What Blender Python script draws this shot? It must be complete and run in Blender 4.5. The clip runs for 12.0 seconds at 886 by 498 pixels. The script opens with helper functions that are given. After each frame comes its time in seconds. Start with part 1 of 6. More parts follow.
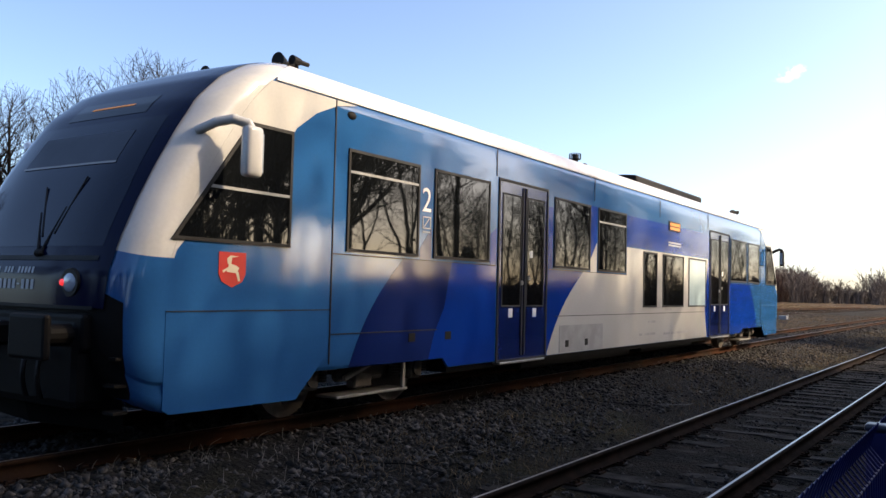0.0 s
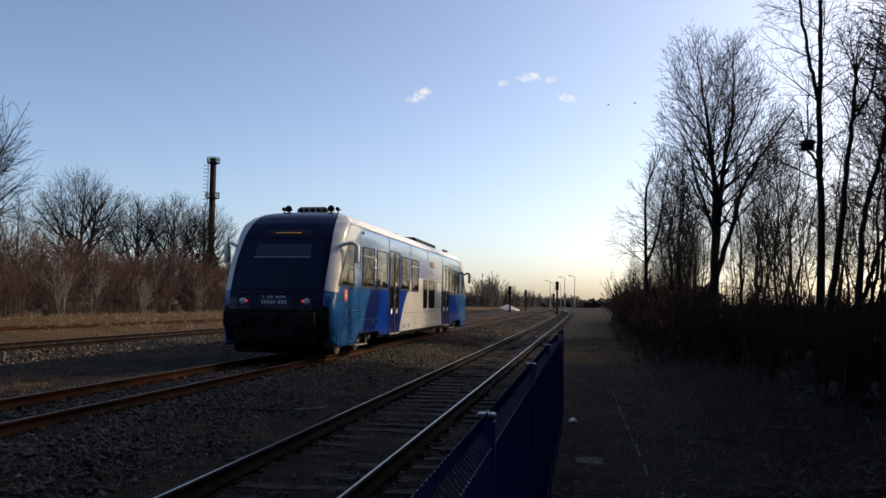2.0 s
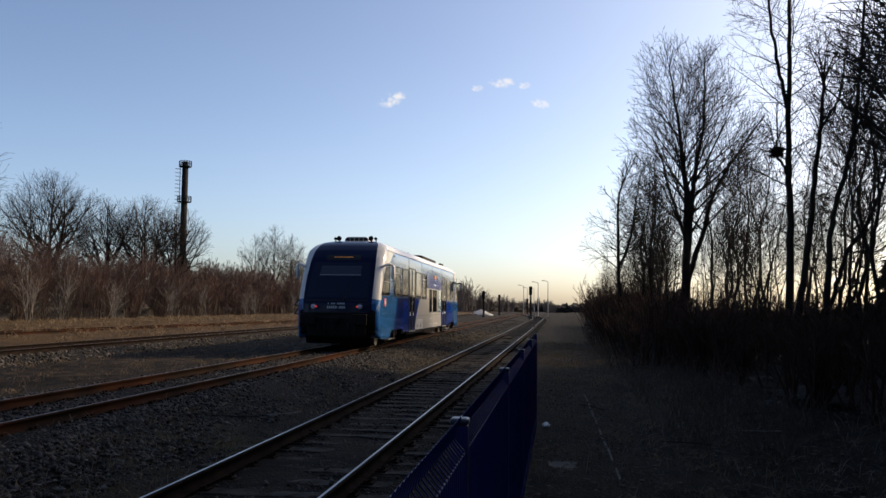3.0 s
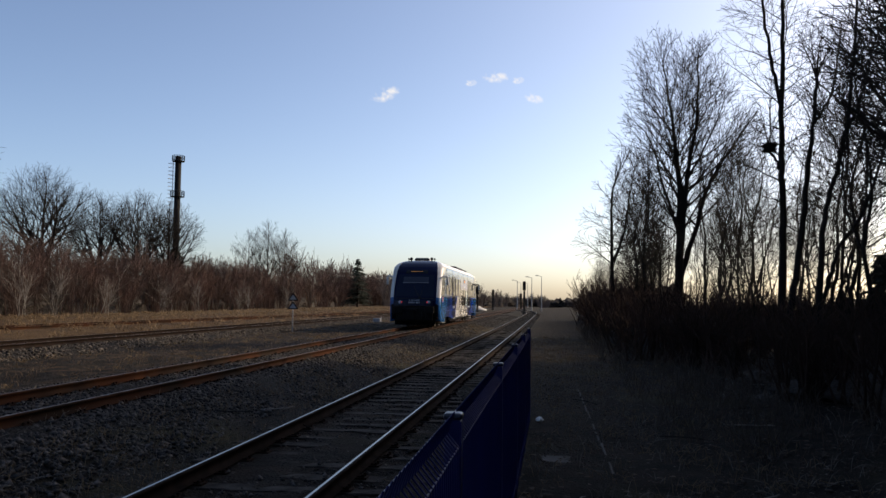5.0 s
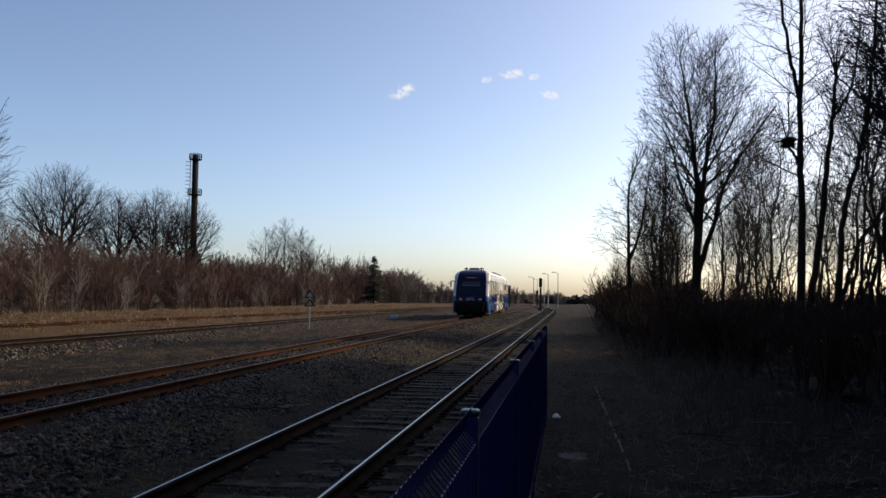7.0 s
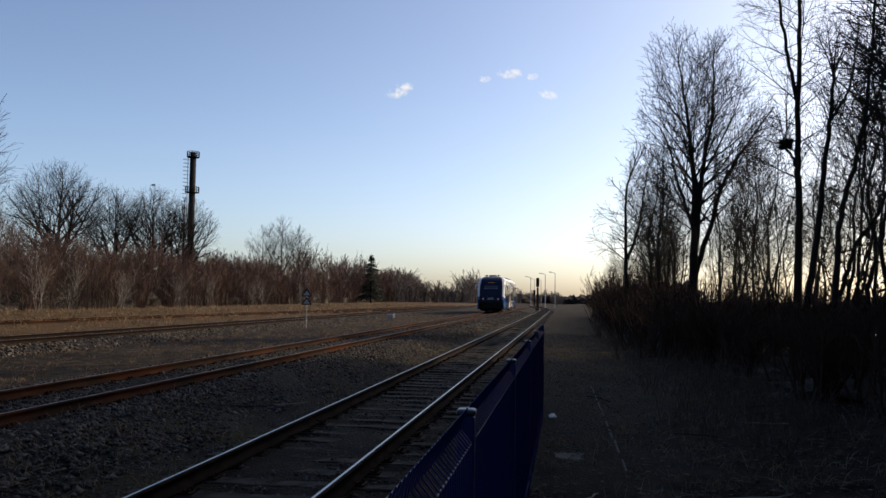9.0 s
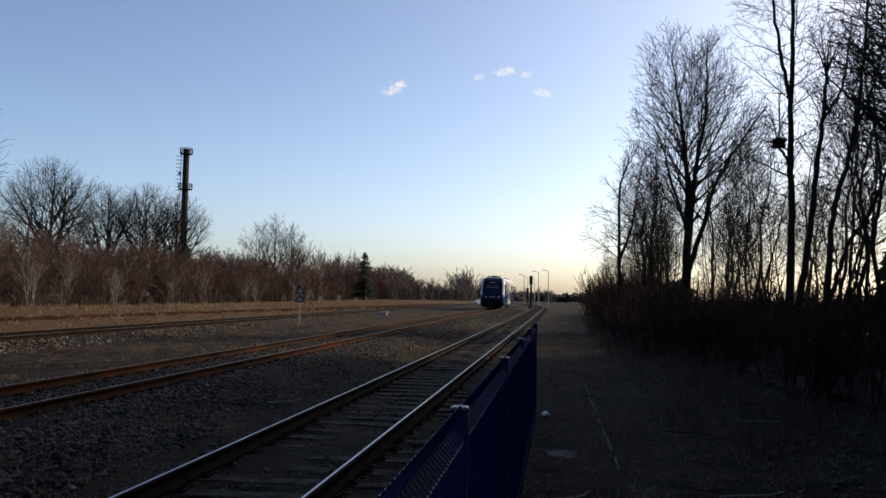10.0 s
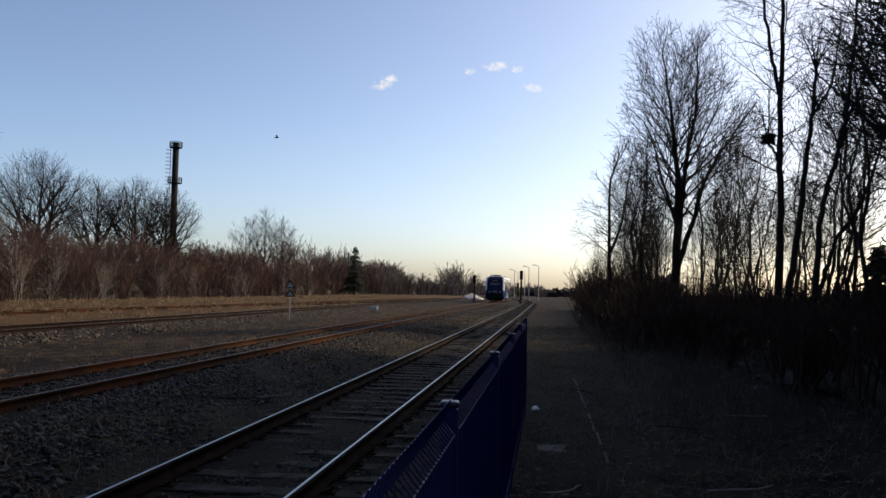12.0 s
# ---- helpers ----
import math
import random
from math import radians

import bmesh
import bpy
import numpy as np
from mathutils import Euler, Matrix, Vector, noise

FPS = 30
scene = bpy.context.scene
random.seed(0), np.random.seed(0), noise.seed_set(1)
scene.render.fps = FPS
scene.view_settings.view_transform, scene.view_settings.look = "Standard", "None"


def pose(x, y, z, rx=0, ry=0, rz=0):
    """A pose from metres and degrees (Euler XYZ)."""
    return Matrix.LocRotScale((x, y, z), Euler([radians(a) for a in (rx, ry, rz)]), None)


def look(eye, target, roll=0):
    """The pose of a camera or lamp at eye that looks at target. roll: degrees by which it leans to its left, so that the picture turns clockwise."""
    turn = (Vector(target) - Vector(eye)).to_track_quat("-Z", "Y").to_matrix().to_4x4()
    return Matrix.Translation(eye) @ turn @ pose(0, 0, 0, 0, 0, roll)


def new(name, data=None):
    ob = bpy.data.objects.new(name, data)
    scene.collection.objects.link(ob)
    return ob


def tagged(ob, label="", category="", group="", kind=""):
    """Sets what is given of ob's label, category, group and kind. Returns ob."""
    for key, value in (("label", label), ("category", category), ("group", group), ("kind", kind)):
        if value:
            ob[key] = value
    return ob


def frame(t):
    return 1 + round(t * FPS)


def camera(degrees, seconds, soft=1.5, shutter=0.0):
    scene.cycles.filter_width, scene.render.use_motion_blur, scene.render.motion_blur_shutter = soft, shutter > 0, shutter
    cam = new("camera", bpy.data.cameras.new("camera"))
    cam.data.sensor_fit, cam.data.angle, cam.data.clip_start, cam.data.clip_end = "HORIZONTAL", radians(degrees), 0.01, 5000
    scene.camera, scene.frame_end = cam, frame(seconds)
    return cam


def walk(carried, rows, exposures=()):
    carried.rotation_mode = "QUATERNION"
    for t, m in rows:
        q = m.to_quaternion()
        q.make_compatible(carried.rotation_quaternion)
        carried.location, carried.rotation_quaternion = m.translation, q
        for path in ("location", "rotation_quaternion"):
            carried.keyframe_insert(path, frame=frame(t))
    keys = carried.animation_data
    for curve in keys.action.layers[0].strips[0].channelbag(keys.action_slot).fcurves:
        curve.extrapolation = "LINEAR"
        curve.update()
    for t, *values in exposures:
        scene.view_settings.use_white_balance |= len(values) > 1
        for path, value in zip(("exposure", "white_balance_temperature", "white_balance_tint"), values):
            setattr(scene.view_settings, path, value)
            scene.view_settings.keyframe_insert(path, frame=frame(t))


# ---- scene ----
cam = camera(55.8, 12.0)
PATH = [
    (0.0, pose(0, 0, 1.68, 92.72, -1.44, 33.95)),
    (0.3, pose(0, 0, 1.68, 93.28, -1.66, 25.03)),
    (0.5, pose(0, 0, 1.68, 93.32, -1.83, 20.62)),
    (1.0, pose(0, 0, 1.68, 92.99, -0.58, 15.36)),
    (1.5, pose(0, 0, 1.68, 93.14, -0.38, 11.13)),
    (2.0, pose(0, 0, 1.68, 93.61, -0.64, 9.58)),
    (2.5, pose(0, 0, 1.68, 93.98, -0.67, 8.30)),
    (3.0, pose(0, 0, 1.68, 93.96, -0.64, 7.79)),
    (3.5, pose(0, 0, 1.68, 93.90, -0.87, 7.42)),
    (5.5, pose(0, 0, 1.68, 93.45, -0.49, 7.46)),
    (6.0, pose(0, 0, 1.68, 93.30, -0.56, 8.13)),
    (6.5, pose(0, 0, 1.68, 93.33, -0.56, 8.37)),
    (7.0, pose(0, 0, 1.68, 93.40, -0.52, 8.47)),
    (9.0, pose(0, 0, 1.68, 93.35, -0.85, 8.27)),
    (9.5, pose(0, 0, 1.68, 93.25, -0.91, 8.21)),
    (10.0, pose(0, 0, 1.68, 93.20, -0.98, 7.82)),
    (10.5, pose(0, 0, 1.68, 93.09, -0.99, 7.72)),
    (11.0, pose(0, 0, 1.68, 93.03, -0.93, 7.50)),
    (11.5, pose(0, 0, 1.68, 93.06, -1.05, 7.34)),
    (12.0, pose(0, 0, 1.68, 92.85, -1.09, 7.16)),
]
EXPOSURES = [(0.0, 1.34, 7100, 10), (0.5, 0.92, 7100, 10), (1.0, 0.62, 7100, 10), (1.8, 0.46, 7100, 10), (12.0, 0.46, 7100, 10)]
walk(cam, PATH, EXPOSURES)

SUN_AZ, SUN_EL = -54.0, 29.0      # degrees: left of the track's direction, above the horizon


def light():
    world = bpy.data.worlds.new("sky")
    scene.world = world
    world.use_nodes = True
    nt = world.node_tree
    sky = nt.nodes.new("ShaderNodeTexSky")
    sky.sky_type, sky.sun_disc = "NISHITA", False
    sky.sun_elevation, sky.sun_rotation = radians(SUN_EL), radians(-SUN_AZ)
    sky.air_density, sky.dust_density, sky.ozone_density = 0.70, 3.0, 1.6
    sky.altitude = 500
    back = nt.nodes["Background"]
    back.inputs["Strength"].default_value = 0.128
    depth = nt.nodes.new("ShaderNodeGamma")
    depth.inputs["Gamma"].default_value = 1.14
    nt.links.new(sky.outputs["Color"], depth.inputs["Color"])
    nt.links.new(depth.outputs["Color"], back.inputs["Color"])
    sun = bpy.data.lights.new("sun", "SUN")
    sun.energy, sun.angle, sun.color = 3.1, radians(0.6), (1.0, 0.81, 0.58)
    ob = new("sun", sun)
    far = Vector((math.sin(radians(-SUN_AZ)) * math.cos(radians(SUN_EL)), math.cos(radians(SUN_AZ)) * math.cos(radians(SUN_EL)), math.sin(radians(SUN_EL)))) * 60
    ob.matrix_basis = look(far, (0, 0, 0))
    return ob


light()

# ---- materials ----
def material(name, base, rough=0.8, metal=0.0, vary=0.25, scale=6.0, fine=60.0, bump=0.2, depth=0.01, tint=None,
             coat=0.0, spec=0.5, emit=0.0, by_object=0.0):
    """A surface with large stains and fine grain over one base colour."""
    m = bpy.data.materials.new(name)
    m.use_nodes = True
    nt = m.node_tree
    bsdf = nt.nodes["Principled BSDF"]
    co = nt.nodes.new("ShaderNodeTexCoord")
    big, small = nt.nodes.new("ShaderNodeTexNoise"), nt.nodes.new("ShaderNodeTexNoise")
    big.inputs["Scale"].default_value, big.inputs["Detail"].default_value = scale, 6
    small.inputs["Scale"].default_value, small.inputs["Detail"].default_value = fine, 4
    for n in (big, small):
        nt.links.new(co.outputs["Object"], n.inputs["Vector"])
    mix = nt.nodes.new("ShaderNodeMix")
    mix.data_type = "RGBA"
    other = tint or tuple(c * (1 - vary) for c in base)
    mix.inputs["A"].default_value, mix.inputs["B"].default_value = (*base, 1), (*other, 1)
    ramp = nt.nodes.new("ShaderNodeMapRange")
    ramp.inputs["From Min"].default_value, ramp.inputs["From Max"].default_value = 0.38, 0.64
    nt.links.new(big.outputs["Fac"], ramp.inputs["Value"])
    nt.links.new(ramp.outputs["Result"], mix.inputs["Factor"])
    grain = nt.nodes.new("ShaderNodeMix")
    grain.data_type, grain.blend_type = "RGBA", "MULTIPLY"
    grain.inputs["Factor"].default_value = min(1.0, vary * 1.5)
    nt.links.new(mix.outputs["Result"], grain.inputs["A"])
    nt.links.new(small.outputs["Color"], grain.inputs["B"])
    gray = nt.nodes.new("ShaderNodeMapRange")
    gray.inputs["To Min"].default_value, gray.inputs["To Max"].default_value = 0.55, 1.45
    nt.links.new(small.outputs["Fac"], gray.inputs["Value"])
    nt.links.new(gray.outputs["Result"], grain.inputs["B"])
    out = grain.outputs["Result"]
    if by_object:
        info = nt.nodes.new("ShaderNodeObjectInfo")
        geo = nt.nodes.new("ShaderNodeNewGeometry")
        add = nt.nodes.new("ShaderNodeMath")
        add.operation = "ADD"
        nt.links.new(info.outputs["Random"], add.inputs[0])
        nt.links.new(geo.outputs["Random Per Island"], add.inputs[1])
        rng = nt.nodes.new("ShaderNodeMapRange")
        rng.inputs["From Max"].default_value = 2.0
        rng.inputs["To Min"].default_value, rng.inputs["To Max"].default_value = 1 - by_object, 1 + by_object
        nt.links.new(add.outputs[0], rng.inputs["Value"])
        mul = nt.nodes.new("ShaderNodeMix")
        mul.data_type, mul.blend_type = "RGBA", "MULTIPLY"
        mul.inputs["Factor"].default_value = 1.0
        nt.links.new(out, mul.inputs["A"])
        nt.links.new(rng.outputs["Result"], mul.inputs["B"])
        out = mul.outputs["Result"]
    nt.links.new(out, bsdf.inputs["Base Color"])
    rr = nt.nodes.new("ShaderNodeMapRange")
    rr.inputs["To Min"].default_value, rr.inputs["To Max"].default_value = max(0.02, rough * 0.8), min(1, rough * 1.2)
    nt.links.new(big.outputs["Fac"], rr.inputs["Value"])
    nt.links.new(rr.outputs["Result"], bsdf.inputs["Roughness"])
    bsdf.inputs["Metallic"].default_value = metal
    bsdf.inputs["Specular IOR Level"].default_value = spec
    bsdf.inputs["Coat Weight"].default_value = coat
    bsdf.inputs["Coat Roughness"].default_value = 0.06
    if bump:
        b = nt.nodes.new("ShaderNodeBump")
        b.inputs["Strength"].default_value, b.inputs["Distance"].default_value = bump, depth
        nt.links.new(small.outputs["Fac"], b.inputs["Height"])
        nt.links.new(b.outputs["Normal"], bsdf.inputs["Normal"])
    if emit:
        bsdf.inputs["Emission Color"].default_value = (*base, 1)
        bsdf.inputs["Emission Strength"].default_value = emit
    return m


def ground_material():
    """Soil, gravel, moss and dry grass, laid out in strips along the tracks."""
    m = bpy.data.materials.new("ground")
    m.use_nodes = True
    nt = m.node_tree
    bsdf = nt.nodes["Principled BSDF"]
    bsdf.inputs["Roughness"].default_value = 0.95
    bsdf.inputs["Specular IOR Level"].default_value = 0.1
    co = nt.nodes.new("ShaderNodeTexCoord")

    def tex(scale, detail=6.0, kind="ShaderNodeTexNoise"):
        n = nt.nodes.new(kind)
        n.inputs["Scale"].default_value = scale
        if "Detail" in n.inputs:
            n.inputs["Detail"].default_value = detail
        nt.links.new(co.outputs["Object"], n.inputs["Vector"])
        return n

    def mix(a, b, fac):
        n = nt.nodes.new("ShaderNodeMix")
        n.data_type = "RGBA"
        for key, v in (("A", a), ("B", b)):
            if isinstance(v, tuple):
                n.inputs[key].default_value = (*v, 1)
            else:
                nt.links.new(v, n.inputs[key])
        nt.links.new(fac, n.inputs["Factor"])
        return n.outputs["Result"]

    def span(v, lo, hi):
        n = nt.nodes.new("ShaderNodeMapRange")
        n.inputs["From Min"].default_value, n.inputs["From Max"].default_value = lo, hi
        nt.links.new(v, n.inputs["Value"])
        return n.outputs["Result"]

    patch, mid, fine = tex(0.35), tex(2.2, 8), tex(38, 5)
    stones = tex(19, kind="ShaderNodeTexVoronoi")
    sep = nt.nodes.new("ShaderNodeSeparateXYZ")
    nt.links.new(co.outputs["Object"], sep.inputs[0])
    wob = nt.nodes.new("ShaderNodeMath")
    wob.operation = "MULTIPLY_ADD"
    wob.inputs[1].default_value = 2.4
    nt.links.new(mid.outputs["Fac"], wob.inputs[0])
    nt.links.new(sep.outputs["X"], wob.inputs[2])
    x = wob.outputs[0]                          # the place across the tracks, plus 1.2 on average
    # Near-black soil and gravel: the yard's shade is partly put into these colours.
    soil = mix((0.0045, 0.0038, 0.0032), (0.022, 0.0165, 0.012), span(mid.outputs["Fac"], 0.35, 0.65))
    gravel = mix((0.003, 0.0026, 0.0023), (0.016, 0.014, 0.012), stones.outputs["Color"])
    grass = mix((0.012, 0.0085, 0.005), (0.125, 0.080, 0.040), span(fine.outputs["Fac"], 0.35, 0.65))
    moss = mix((0.020, 0.020, 0.009), (0.050, 0.041, 0.020), span(fine.outputs["Fac"], 0.35, 0.65))
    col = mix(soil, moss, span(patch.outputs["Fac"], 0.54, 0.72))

    def strip(base, over, lo, hi, soft=0.5):
        a, b = span(x, lo + 1.2 - soft, lo + 1.2 + soft), span(x, hi + 1.2 + soft, hi + 1.2 - soft)
        mul = nt.nodes.new("ShaderNodeMath")
        mul.operation = "MULTIPLY"
        nt.links.new(a, mul.inputs[0])
        nt.links.new(b, mul.inputs[1])
        return mix(base, over, mul.outputs[0])

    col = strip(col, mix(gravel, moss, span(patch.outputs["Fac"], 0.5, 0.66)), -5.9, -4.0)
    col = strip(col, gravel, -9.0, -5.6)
    # Soil mixed in here to darken the strip where shade falls.
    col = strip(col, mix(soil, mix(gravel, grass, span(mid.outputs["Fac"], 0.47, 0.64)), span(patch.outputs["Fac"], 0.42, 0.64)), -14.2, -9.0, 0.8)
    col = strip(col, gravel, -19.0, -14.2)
    col = strip(col, mix(grass, soil, span(patch.outputs["Fac"], 0.5, 0.75)), -400, -19.0, 1.5)
    nt.links.new(col, bsdf.inputs["Base Color"])
    b = nt.nodes.new("ShaderNodeBump")
    b.inputs["Strength"].default_value, b.inputs["Distance"].default_value = 0.8, 0.05
    add = nt.nodes.new("ShaderNodeMath")
    add.operation = "ADD"
    nt.links.new(stones.outputs["Distance"], add.inputs[0])
    nt.links.new(fine.outputs["Fac"], add.inputs[1])
    nt.links.new(add.outputs[0], b.inputs["Height"])
    nt.links.new(b.outputs["Normal"], bsdf.inputs["Normal"])
    return m


def cloud_material():
    m = bpy.data.materials.new("cloud")
    m.use_nodes = True
    nt = m.node_tree
    nt.nodes.remove(nt.nodes["Principled BSDF"])
    co = nt.nodes.new("ShaderNodeTexCoord")
    n = nt.nodes.new("ShaderNodeTexNoise")
    n.inputs["Scale"].default_value, n.inputs["Detail"].default_value = 0.035, 7
    n.inputs["Distortion"].default_value = 0.6
    nt.links.new(co.outputs["Object"], n.inputs["Vector"])
    g = nt.nodes.new("ShaderNodeTexGradient")
    g.gradient_type = "SPHERICAL"
    mp = nt.nodes.new("ShaderNodeMapping")
    mp.inputs["Location"].default_value, mp.inputs["Scale"].default_value = (-1, -1, 0), (2, 2, 0)
    nt.links.new(co.outputs["Generated"], mp.inputs["Vector"])
    nt.links.new(mp.outputs["Vector"], g.inputs["Vector"])
    mul = nt.nodes.new("ShaderNodeMath")
    mul.operation = "MULTIPLY"
    r = nt.nodes.new("ShaderNodeMapRange")
    r.inputs["From Min"].default_value, r.inputs["From Max"].default_value = 0.36, 0.66
    nt.links.new(n.outputs["Fac"], r.inputs["Value"])
    nt.links.new(g.outputs["Fac"], mul.inputs[0])
    nt.links.new(r.outputs["Result"], mul.inputs[1])
    r2 = nt.nodes.new("ShaderNodeMapRange")
    r2.inputs["From Min"].default_value, r2.inputs["From Max"].default_value = 0.08, 0.55
    r2.inputs["To Max"].default_value = 0.85
    nt.links.new(mul.outputs[0], r2.inputs["Value"])
    em, tr, mx = nt.nodes.new("ShaderNodeEmission"), nt.nodes.new("ShaderNodeBsdfTransparent"), nt.nodes.new("ShaderNodeMixShader")
    em.inputs["Color"].default_value, em.inputs["Strength"].default_value = (1, 0.98, 0.97, 1), CLOUD_GLOW
    nt.links.new(r2.outputs["Result"], mx.inputs[0])
    nt.links.new(tr.outputs[0], mx.inputs[1])
    nt.links.new(em.outputs[0], mx.inputs[2])
    nt.links.new(mx.outputs[0], nt.nodes["Material Output"].inputs["Surface"])
    return m


CLOUD_GLOW = 0.75
